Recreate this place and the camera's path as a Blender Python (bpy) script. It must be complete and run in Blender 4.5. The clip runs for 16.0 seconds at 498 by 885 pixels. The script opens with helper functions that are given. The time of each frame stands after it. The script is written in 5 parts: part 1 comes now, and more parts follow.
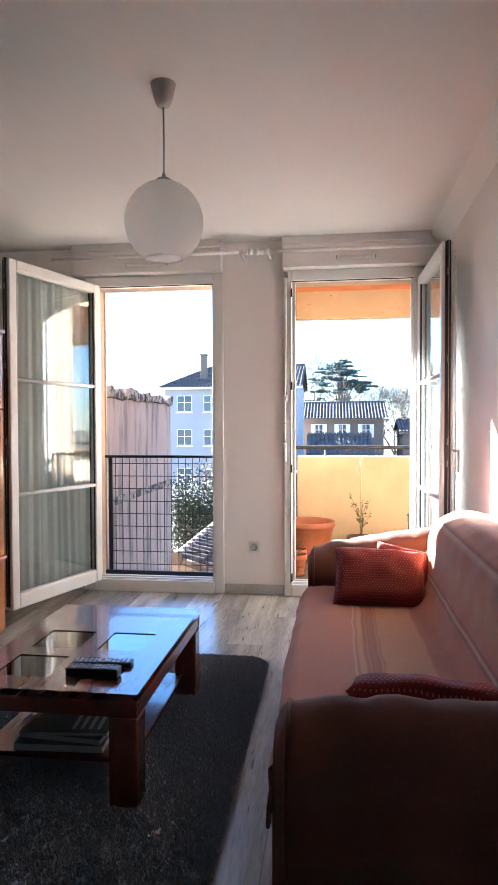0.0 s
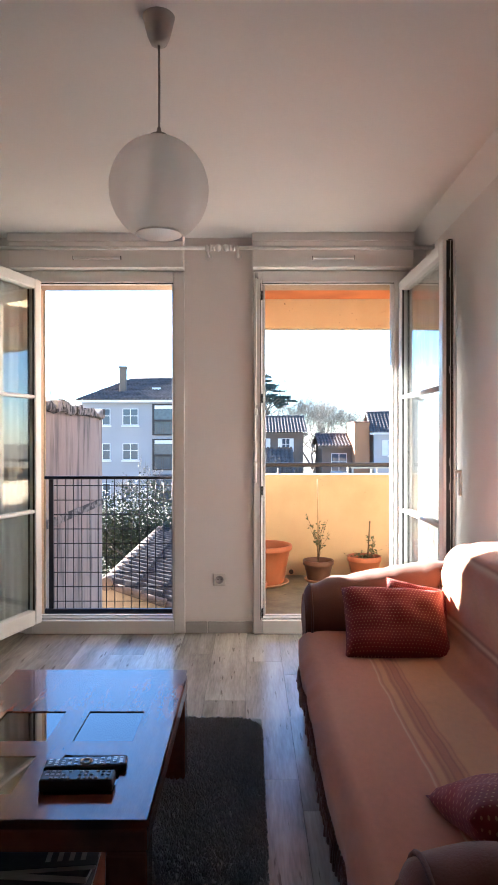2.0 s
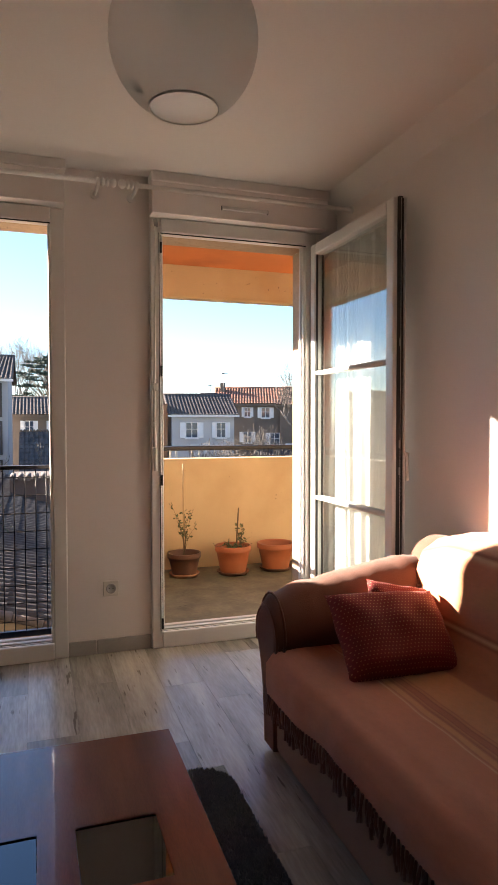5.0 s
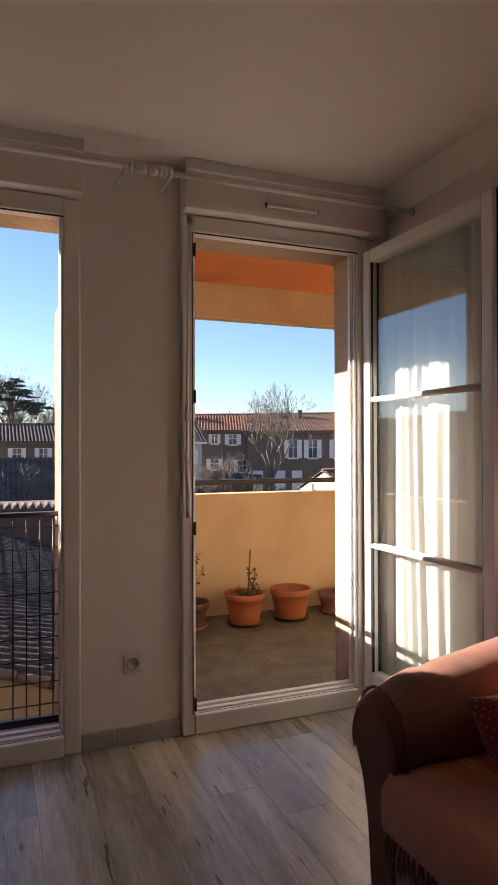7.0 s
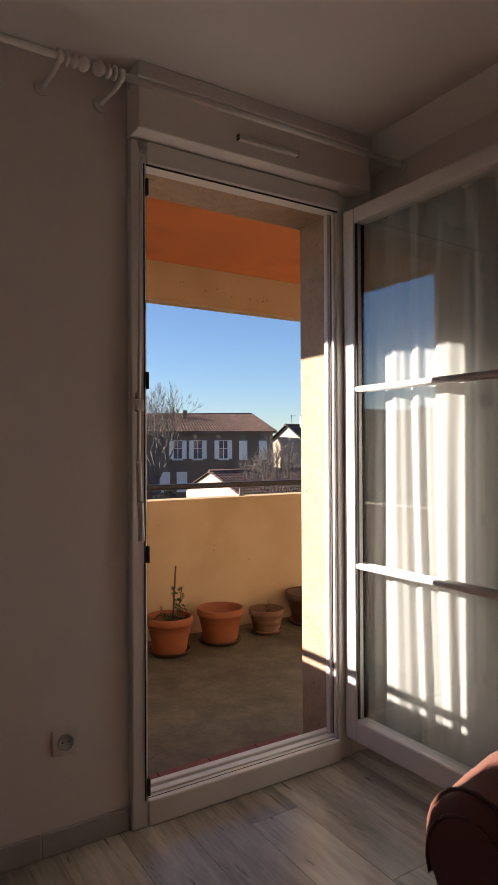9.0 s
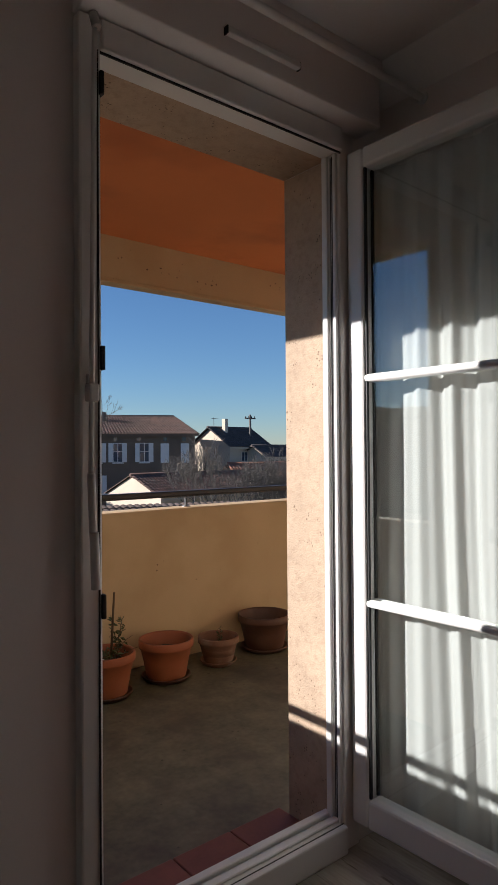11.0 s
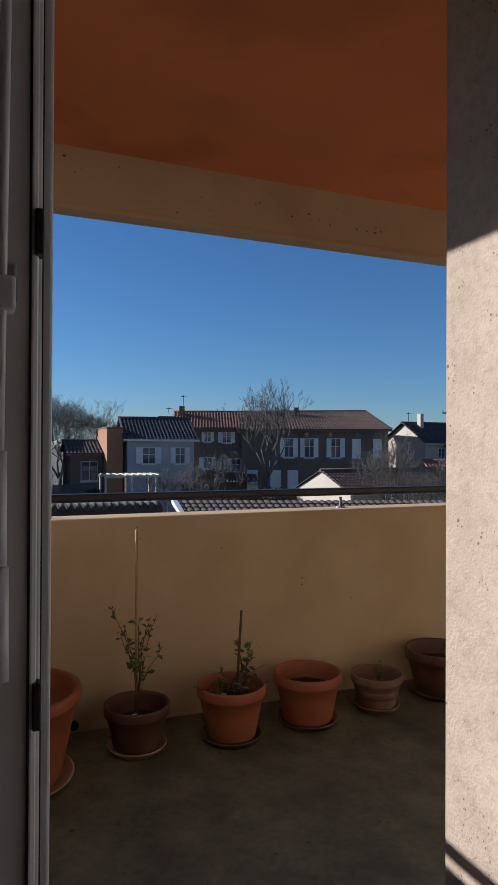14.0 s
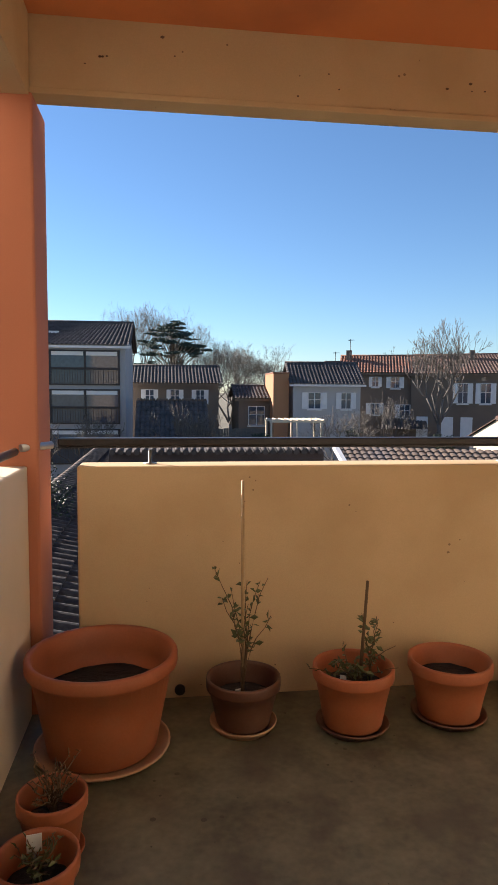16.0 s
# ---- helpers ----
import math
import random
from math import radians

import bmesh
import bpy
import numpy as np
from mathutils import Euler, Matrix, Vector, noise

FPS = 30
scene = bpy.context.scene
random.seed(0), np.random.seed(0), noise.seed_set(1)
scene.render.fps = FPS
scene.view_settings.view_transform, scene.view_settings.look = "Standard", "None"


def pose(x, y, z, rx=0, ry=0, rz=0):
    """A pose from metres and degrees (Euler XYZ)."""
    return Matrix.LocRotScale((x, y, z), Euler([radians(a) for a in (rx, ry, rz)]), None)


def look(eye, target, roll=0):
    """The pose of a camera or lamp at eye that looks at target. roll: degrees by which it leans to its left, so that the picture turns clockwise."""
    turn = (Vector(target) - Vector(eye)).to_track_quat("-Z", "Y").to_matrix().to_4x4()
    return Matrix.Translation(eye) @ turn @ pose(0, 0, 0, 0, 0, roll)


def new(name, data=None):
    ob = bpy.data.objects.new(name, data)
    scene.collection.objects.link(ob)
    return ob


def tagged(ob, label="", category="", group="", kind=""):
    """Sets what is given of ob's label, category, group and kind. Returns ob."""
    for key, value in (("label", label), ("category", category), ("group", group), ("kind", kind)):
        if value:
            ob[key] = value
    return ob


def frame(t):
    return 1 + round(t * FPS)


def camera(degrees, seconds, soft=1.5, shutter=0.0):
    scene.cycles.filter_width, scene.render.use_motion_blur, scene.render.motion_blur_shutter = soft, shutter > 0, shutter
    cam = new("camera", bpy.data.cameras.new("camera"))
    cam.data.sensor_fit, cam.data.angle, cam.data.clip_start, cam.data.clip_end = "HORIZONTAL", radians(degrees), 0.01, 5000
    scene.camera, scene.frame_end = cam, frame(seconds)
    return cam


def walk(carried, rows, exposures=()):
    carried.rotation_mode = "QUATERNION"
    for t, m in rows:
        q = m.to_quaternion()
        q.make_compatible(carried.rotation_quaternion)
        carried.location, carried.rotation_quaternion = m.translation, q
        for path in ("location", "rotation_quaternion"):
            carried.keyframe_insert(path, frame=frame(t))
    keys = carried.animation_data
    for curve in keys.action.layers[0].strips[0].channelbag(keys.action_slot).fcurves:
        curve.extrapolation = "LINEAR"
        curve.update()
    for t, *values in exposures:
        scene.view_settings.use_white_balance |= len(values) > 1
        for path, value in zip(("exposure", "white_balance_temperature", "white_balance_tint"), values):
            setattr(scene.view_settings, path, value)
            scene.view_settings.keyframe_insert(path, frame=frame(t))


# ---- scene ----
cam = camera(42.2, 16.0)
METRES, EYE, TILT, LEAN, TURN = 4.9, 1.19, 0.0, 0.0, 7.5
ROWS = [
    (0.0, 0.0, 0.0, 0.0, -0.0, -1.49, 0.18),
    (0.5, -0.0193, 0.0274, 0.0033, -0.0, 0.37, 0.13),
    (1.0, -0.0309, 0.0514, 0.0059, 0.09, 0.62, 0.08),
    (1.5, -0.0432, 0.0791, 0.0048, -1.45, 0.08, 0.12),
    (2.0, -0.0614, 0.1028, 0.0042, -7.4, -0.27, 0.06),
    (2.5, -0.0787, 0.125, 0.0033, -8.62, -0.12, 0.13),
    (3.0, -0.0897, 0.1516, 0.0015, -9.12, -1.62, 0.13),
    (3.5, -0.1047, 0.1726, 0.0013, -11.6, -2.19, 0.16),
    (4.0, -0.1307, 0.1958, 0.0019, -17.98, -2.72, 0.1),
    (4.5, -0.1469, 0.2204, 0.0014, -23.25, -2.52, 0.25),
    (7.0, -0.1768, 0.3891, 0.0104, -29.2, 0.49, 0.17),
    (7.5, -0.1768, 0.4237, 0.0129, -30.85, 0.62, 0.17),
    (8.0, -0.1779, 0.4626, 0.0138, -33.13, 0.57, 0.19),
    (8.5, -0.1767, 0.4972, 0.0122, -38.35, 0.51, 0.24),
    (9.0, -0.1644, 0.5347, 0.01, -39.73, 0.53, 0.28),
    (11.5, -0.096, 0.6761, 0.0121, -47.57, 0.66, 0.41),
    (12.0, -0.0728, 0.6966, 0.0105, -47.5, 0.56, 0.33),
    (12.5, -0.0491, 0.7146, 0.0101, -45.82, 0.63, 0.24),
    (13.0, -0.0234, 0.7274, 0.0086, -42.93, 0.77, 0.25),
    (13.5, 0.008, 0.7353, 0.0073, -37.32, 0.79, 0.12),
    (14.0, 0.0267, 0.7477, 0.0033, -29.69, 0.39, -0.24),
    (14.5, 0.0443, 0.7696, 0.0001, -24.73, -1.55, -0.33),
    (15.0, 0.0614, 0.7909, -0.005, -22.77, -5.12, -0.27),
    (15.5, 0.0857, 0.8088, -0.0048, -19.33, -5.41, -0.14),
    (16.0, 0.1031, 0.8221, -0.0029, -14.83, -4.51, -0.4),
]
EXPOSURES = [(0.0, 4.08, 5700, 8), (1.5, 3.88, 5900, 9), (2.5, 3.60, 6150, 10), (3.5, 3.25, 6700, 10), (4.5, 3.0, 7200, 12), (7.0, 2.05, 7400, 20), (8.0, 1.87, 7250, 19), (8.5, 1.78, 7200, 19), (9.0, 1.53, 6950, 19), (11.5, 0.82, 5950, 10),
             (12.5, 0.72, 5800, 9), (13.5, 0.38, 5450, 8), (14.0, 0.42, 5400, 9), (14.5, 1.1, 5950, 7), (15.0, 1.36, 6500, 10), (16.0, 1.58, 6700, 12)]
walk(cam, [(t, pose(0, 0, EYE, TILT, LEAN, TURN) @ pose(METRES * x, METRES * y, METRES * z, 90 + pitch, roll, yaw)) for t, x, y, z, yaw, pitch, roll in ROWS], EXPOSURES)

# ---- world and sun ----
SUN_AZ, SUN_EL = radians(50.0), radians(21.5)          # towards -x from +y, and above the horizon
world = bpy.data.worlds.new("sky")
scene.world = world
world.use_nodes = True
wn = world.node_tree.nodes
sky = wn.new("ShaderNodeTexSky")
sky.sky_type, sky.sun_disc = "NISHITA", False
sky.sun_elevation, sky.sun_rotation = SUN_EL, -SUN_AZ
sky.air_density, sky.dust_density, sky.ozone_density = 1.0, 0.0, 6.0
world.node_tree.links.new(sky.outputs[0], wn["Background"].inputs[0])
wn["Background"].inputs[1].default_value = 0.06
sun = new("sun", bpy.data.lights.new("sun", "SUN"))
sun.data.energy, sun.data.angle, sun.data.color = 5.0, radians(0.53), (1.0, 0.92, 0.83)
sun.matrix_world = look((0, 0, 0), (math.sin(SUN_AZ) * math.cos(SUN_EL), -math.cos(SUN_AZ) * math.cos(SUN_EL), -math.sin(SUN_EL)))


# ---- materials ----
def mat(name, color, rough=0.6, metal=0.0, vary=0.12, scale=6.0, fine=90.0, bump=0.15, depth=0.004, spread=0.0, spec=0.5, stain=None, stain_amount=0.0, stain_scale=2.0, stain_from=0.5, stain_to=0.68, stretch=(1, 1, 1), sheen=0.0, coat=0.0, pits=0.0, pit_scale=60.0):
    """A surface with blotches, fine grain, bump, an optional stain colour and a tint for each piece."""
    m = bpy.data.materials.new(name)
    m.use_nodes = True
    nt = m.node_tree
    N, L = nt.nodes, nt.links
    bsdf = N["Principled BSDF"]
    co = N.new("ShaderNodeTexCoord")
    mp = N.new("ShaderNodeMapping")
    mp.inputs["Scale"].default_value = stretch
    L.new(co.outputs["Object"], mp.inputs[0])
    if spread:
        inf = N.new("ShaderNodeObjectInfo")
        off = N.new("ShaderNodeVectorMath"); off.operation = "SCALE"
        off.inputs[0].default_value = (37.0, 53.0, 71.0)
        L.new(inf.outputs["Random"], off.inputs["Scale"]); L.new(off.outputs[0], mp.inputs["Location"])
    def noise_node(sc, detail=4.0):
        n = N.new("ShaderNodeTexNoise")
        n.inputs["Scale"].default_value, n.inputs["Detail"].default_value = sc, detail
        L.new(mp.outputs[0], n.inputs["Vector"])
        return n
    big, small = noise_node(scale), noise_node(fine)
    add = N.new("ShaderNodeMath"); add.operation = "MULTIPLY_ADD"
    add.inputs[1].default_value = 0.5
    L.new(small.outputs[0], add.inputs[0]); L.new(big.outputs[0], add.inputs[2])
    rng = N.new("ShaderNodeMapRange")
    rng.inputs[1].default_value, rng.inputs[2].default_value = 0.45, 1.05
    rng.inputs[3].default_value, rng.inputs[4].default_value = 1 - vary, 1 + vary
    L.new(add.outputs[0], rng.inputs[0])
    value = rng.outputs[0]
    if spread:
        info = N.new("ShaderNodeObjectInfo")
        r2 = N.new("ShaderNodeMapRange")
        r2.inputs[3].default_value, r2.inputs[4].default_value = 1 - spread, 1 + spread
        L.new(info.outputs["Random"], r2.inputs[0])
        mul = N.new("ShaderNodeMath"); mul.operation = "MULTIPLY"
        L.new(value, mul.inputs[0]); L.new(r2.outputs[0], mul.inputs[1])
        value = mul.outputs[0]
    tint = N.new("ShaderNodeVectorMath"); tint.operation = "SCALE"
    tint.inputs[0].default_value = color
    L.new(value, tint.inputs["Scale"])
    out = tint.outputs[0]
    if stain:
        st = noise_node(stain_scale, 6.0)
        ramp = N.new("ShaderNodeMapRange")
        ramp.inputs[1].default_value, ramp.inputs[2].default_value = stain_from, stain_to
        ramp.inputs[4].default_value = stain_amount
        L.new(st.outputs[0], ramp.inputs[0])
        mix = N.new("ShaderNodeMix"); mix.data_type = "RGBA"
        L.new(ramp.outputs[0], mix.inputs[0]); L.new(out, mix.inputs[6])
        mix.inputs[7].default_value = (*stain, 1)
        out = mix.outputs[2]
    if pits:
        vo = N.new("ShaderNodeTexVoronoi")
        vo.inputs["Scale"].default_value = pit_scale
        L.new(mp.outputs[0], vo.inputs["Vector"])
        gate = noise_node(pit_scale * 0.23, 2.0)
        lim = N.new("ShaderNodeMapRange")
        lim.inputs[1].default_value, lim.inputs[2].default_value = 0.5, 0.75
        lim.inputs[3].default_value, lim.inputs[4].default_value = 0.0, pits
        L.new(gate.outputs[0], lim.inputs[0])
        lt = N.new("ShaderNodeMath"); lt.operation = "LESS_THAN"
        L.new(vo.outputs["Distance"], lt.inputs[0]); L.new(lim.outputs[0], lt.inputs[1])
        pm = N.new("ShaderNodeMix"); pm.data_type = "RGBA"
        L.new(lt.outputs[0], pm.inputs[0]); L.new(out, pm.inputs[6])
        pm.inputs[7].default_value = (color[0] * 0.45, color[1] * 0.42, color[2] * 0.4, 1)
        out = pm.outputs[2]
    L.new(out, bsdf.inputs["Base Color"])
    bsdf.inputs["Roughness"].default_value = rough
    bsdf.inputs["Metallic"].default_value = metal
    bsdf.inputs["Specular IOR Level"].default_value = spec
    bsdf.inputs["Sheen Weight"].default_value = sheen
    bsdf.inputs["Coat Weight"].default_value = coat
    if bump:
        b = N.new("ShaderNodeBump")
        b.inputs["Strength"].default_value, b.inputs["Distance"].default_value = bump, depth
        L.new(add.outputs[0], b.inputs["Height"]); L.new(b.outputs[0], bsdf.inputs["Normal"])
    return m


def clear_glass(name, tint=(0.94, 0.97, 0.96), mirror=0.09):
    """A window pane: lets light through straight, with a Fresnel gloss on it."""
    m = bpy.data.materials.new(name)
    m.use_nodes = True
    N, L = m.node_tree.nodes, m.node_tree.links
    N.remove(N["Principled BSDF"])
    tr, gl, mix, lw = N.new("ShaderNodeBsdfTransparent"), N.new("ShaderNodeBsdfGlossy"), N.new("ShaderNodeMixShader"), N.new("ShaderNodeLayerWeight")
    tr.inputs[0].default_value = (*tint, 1)
    gl.inputs["Roughness"].default_value = 0.0
    po, ma = N.new("ShaderNodeMath"), N.new("ShaderNodeMath")
    po.operation, po.inputs[1].default_value = "POWER", 5.0
    ma.operation, ma.inputs[1].default_value, ma.inputs[2].default_value = "MULTIPLY_ADD", 0.85, mirror
    L.new(lw.outputs["Facing"], po.inputs[0]); L.new(po.outputs[0], ma.inputs[0])
    L.new(ma.outputs[0], mix.inputs[0]); L.new(tr.outputs[0], mix.inputs[1]); L.new(gl.outputs[0], mix.inputs[2])
    L.new(mix.outputs[0], N["Material Output"].inputs[0])
    return m


M_WALL = mat("wall_paint", (0.83, 0.79, 0.76), 0.75, vary=0.03, scale=1.5, fine=160, bump=0.12, depth=0.001)
# dark tone made up for the unseen back wall, to weaken bounced light
M_BACK = mat("bounce_cutting_taupe", (0.30, 0.26, 0.22), 0.8, vary=0.04, scale=1.5, fine=160, bump=0.12, depth=0.001)
M_CEIL = mat("ceiling_paint", (0.83, 0.82, 0.80), 0.8, vary=0.03, scale=1.2, fine=120, bump=0.1, depth=0.001)
M_PVC = mat("white_pvc", (0.75, 0.74, 0.715), 0.32, vary=0.02, scale=4, bump=0.03, depth=0.0005)
M_SEAL = mat("black_seal", (0.02, 0.02, 0.02), 0.6, vary=0.1, bump=0)
M_GLASS = clear_glass("pane_glass")
M_BASEB = mat("baseboard_tile", (0.42, 0.41, 0.40), 0.4, vary=0.12, scale=5, stretch=(1, 1, 3), bump=0.05)
M_RAILBLK = mat("black_iron", (0.025, 0.022, 0.025), 0.45, metal=0.3, vary=0.3, scale=30, bump=0.1)
M_YELLOW = mat("ochre_render", (0.55, 0.395, 0.23), 0.9, pits=0.12, pit_scale=22, vary=0.1, scale=1.3, fine=220, bump=0.35, depth=0.002, stain=(0.40, 0.255, 0.125), stain_amount=0.4, stain_scale=1.9)
M_CREAM = mat("cream_render", (0.66, 0.56, 0.42), 0.9, vary=0.08, scale=2, fine=200, bump=0.35, depth=0.002, stain=(0.4, 0.32, 0.22), stain_amount=0.25)
M_REVEAL = mat("pinkish_render", (0.47, 0.352, 0.25), 0.9, vary=0.12, scale=10, fine=150, bump=0.8, depth=0.005, stain=(0.33, 0.23, 0.16), stain_amount=0.4, stain_scale=45, pits=0.36, pit_scale=85)
M_ORANGE = mat("orange_render", (0.62, 0.20, 0.07), 0.9, vary=0.1, scale=1.5, fine=200, bump=0.3, depth=0.002, stain=(0.33, 0.10, 0.045), stain_amount=0.5, stain_scale=1.6)
M_SALMON = mat("salmon_render", (0.47, 0.175, 0.10), 0.9, vary=0.1, scale=1.5, fine=200, bump=0.3, depth=0.002, stain=(0.33, 0.12, 0.07), stain_amount=0.4, stain_scale=1.6)
M_CONC = mat("balcony_concrete", (0.142, 0.134, 0.086), 0.5, vary=0.5, scale=6, fine=38, bump=0.3, depth=0.002, stain=(0.055, 0.044, 0.034), stain_amount=0.6, stain_scale=4.5, pits=0.25, pit_scale=16)
M_TERRA = mat("terracotta", (0.34, 0.098, 0.038), 0.55, vary=0.15, scale=7, fine=120, bump=0.2, depth=0.002, stain=(0.30, 0.14, 0.075), stain_amount=0.35, stain_scale=5)
M_TERRADK = mat("brown_terracotta", (0.10, 0.040, 0.023), 0.5, vary=0.2, scale=9, fine=120, bump=0.2, depth=0.002, stain=(0.2, 0.12, 0.08), stain_amount=0.3, stain_scale=6)
M_TERRAOLD = mat("weathered_terracotta", (0.21, 0.10, 0.06), 0.8, vary=0.2, scale=9, fine=120, bump=0.4, depth=0.003, stain=(0.30, 0.24, 0.18), stain_amount=0.6, stain_scale=8)
M_SAUCER = mat("dusty_terracotta", (0.40, 0.21, 0.12), 0.85, vary=0.2, scale=9, fine=120, bump=0.2, depth=0.002, stain=(0.42, 0.32, 0.24), stain_amount=0.5, stain_scale=6)
M_SOIL = mat("soil", (0.02, 0.014, 0.010), 1.0, vary=0.4, scale=40, bump=1.0, depth=0.01)
M_SILL = mat("red_sill_tile", (0.20, 0.068, 0.042), 0.5, vary=0.15, scale=10, bump=0.1, spread=0.12)
M_WOOD = mat("cherry_wood", (0.16, 0.045, 0.02), 0.22, vary=0.25, scale=5, fine=60, stretch=(6, 0.8, 6), bump=0.03, depth=0.001, coat=0.3)
M_CAB = mat("orange_wood", (0.42, 0.15, 0.04), 0.25, vary=0.2, scale=4, fine=40, stretch=(6, 6, 0.6), bump=0.03, depth=0.001, coat=0.3)
M_DARKGLASS = mat("dark_glass", (0.012, 0.013, 0.014), 0.03, vary=0.05, bump=0, spec=0.9)
M_RUG = mat("grey_shag", (0.19, 0.208, 0.22), 1.0, vary=0.3, scale=60, fine=300, bump=0.6, depth=0.01, sheen=0.3)
M_PLANK = mat("grey_oak_plank", (0.35, 0.322, 0.275), 0.26, vary=0.42, scale=2.6, fine=20, stretch=(5.5, 0.6, 1), bump=0.06, depth=0.001, spread=0.27, stain=(0.09, 0.068, 0.05), stain_amount=0.7, stain_scale=7.5, stain_from=0.65, stain_to=0.70)
M_GROUT = mat("plank_bed", (0.20, 0.18, 0.155), 0.9, bump=0)
M_SOFA = mat("terracotta_cover", (0.165, 0.060, 0.036), 0.9, vary=0.1, scale=6, fine=220, bump=0.45, depth=0.004, sheen=0.15)
M_CUSH = mat("red_cushion", (0.20, 0.011, 0.010), 0.8, vary=0.15, scale=8, fine=300, bump=0.3, depth=0.002, sheen=0.04)
M_LAMP = mat("frosted_glass", (0.78, 0.77, 0.75), 0.35, vary=0.02, bump=0)
M_STEEL = mat("brushed_metal", (0.42, 0.41, 0.40), 0.4, metal=0.8, vary=0.08, bump=0)
M_BLACK = mat("black_plastic", (0.015, 0.015, 0.017), 0.35, vary=0.1, bump=0.02)
M_GREYKEY = mat("grey_keys", (0.35, 0.35, 0.36), 0.5, bump=0)
M_PLASTIC = mat("outlet_plastic", (0.74, 0.71, 0.66), 0.35, vary=0.02, bump=0)
M_NBR = mat("stained_render", (0.23, 0.185, 0.165), 0.95, vary=0.2, scale=1.3, fine=60, stretch=(1, 1, 0.14), bump=0.5, depth=0.01, stain=(0.05, 0.042, 0.042), stain_amount=0.85, stain_scale=7.0)
M_COPING = mat("mossy_coping", (0.20, 0.18, 0.165), 0.95, vary=0.6, scale=9, fine=60, bump=0.9, depth=0.02, stain=(0.016, 0.014, 0.013), stain_amount=0.95, stain_scale=9, stain_from=0.45, stain_to=0.56)
M_HOUSE_W = mat("pale_house_render", (0.43, 0.41, 0.395), 0.9, vary=0.06, scale=0.6, fine=20, bump=0.1)
M_HOUSE_A = mat("bluish_house_render", (0.33, 0.325, 0.33), 0.9, vary=0.08, scale=0.6, fine=20, bump=0.1)
M_HOUSE_G = mat("grey_house_render", (0.17, 0.126, 0.094), 0.9, vary=0.12, scale=0.5, fine=20, bump=0.1, stain=(0.10, 0.08, 0.07), stain_amount=0.5, stain_scale=0.4)
M_HOUSE_O = mat("orange_house_render", (0.38, 0.185, 0.09), 0.9, vary=0.08, scale=0.6, fine=20, bump=0.1)
M_TILES = mat("dark_roof_tile", (0.078, 0.063, 0.058), 0.9, vary=0.55, scale=2.5, fine=25, bump=0.3, depth=0.02)
M_TILES_R = mat("red_roof_tile", (0.24, 0.10, 0.06), 0.9, vary=0.35, scale=2.5, fine=25, bump=0.3, depth=0.02, stain=(0.14, 0.1, 0.08), stain_amount=0.6, stain_scale=1.2)
M_TILES_L = mat("weathered_roof_tile", (0.125, 0.088, 0.066), 0.95, vary=0.35, scale=3, fine=25, bump=0.4, depth=0.02, stain=(0.10, 0.08, 0.08), stain_amount=0.7, stain_scale=1.0)
M_TILES_B = mat("brown_roof_tile", (0.115, 0.068, 0.052), 0.9, vary=0.5, scale=2.5, fine=25, bump=0.3, depth=0.02, stain=(0.2, 0.1, 0.07), stain_amount=0.5, stain_scale=0.9)
M_TILES_D = mat("old_dark_tile", (0.033, 0.027, 0.025), 0.95, vary=0.6, scale=3, fine=25, bump=0.4, depth=0.02, stain=(0.09, 0.08, 0.07), stain_amount=0.5, stain_scale=6)
M_WIN = mat("far_window_glass", (0.05, 0.07, 0.10), 0.05, vary=0.2, bump=0)
M_SHUT = mat("white_shutter", (0.70, 0.68, 0.66), 0.7, vary=0.06, scale=3, bump=0.05)
M_BARK = mat("bark", (0.12, 0.105, 0.092), 0.95, vary=0.3, scale=6, bump=0.5, depth=0.02)
M_CEDAR = mat("cedar_needles", (0.035, 0.055, 0.04), 0.9, vary=0.3, scale=2, bump=0.2)
M_LEAF = mat("hedge_leaf", (0.030, 0.040, 0.019), 0.6, spec=0.25, vary=0.4, scale=3, bump=0)
M_PLANT = mat("plant_leaf", (0.075, 0.085, 0.026), 0.5, vary=0.3, scale=20, bump=0)
M_TWIG = mat("twig", (0.12, 0.075, 0.04), 0.9, vary=0.3, scale=20, bump=0.1)
M_GROUND = mat("ground_earth", (0.13, 0.11, 0.07), 1.0, vary=0.4, scale=0.2, fine=3, bump=0.3, depth=0.05)
# brick whose base colour already carries the shade on these walls
M_BRICK = mat("shade_darkened_brick", (0.07, 0.05, 0.045), 0.95, vary=0.3, scale=2, fine=20, bump=0.3)



def uv_pattern(m, build):
    """Replaces a material's base colour by one worked out from the mesh's UV map."""
    N, L = m.node_tree.nodes, m.node_tree.links
    uv = N.new("ShaderNodeUVMap")
    uv.uv_map = "UVMap"
    bsdf = N["Principled BSDF"]
    old = bsdf.inputs["Base Color"].links[0].from_socket
    L.new(build(N, L, uv.outputs[0], old), bsdf.inputs["Base Color"])
    return m


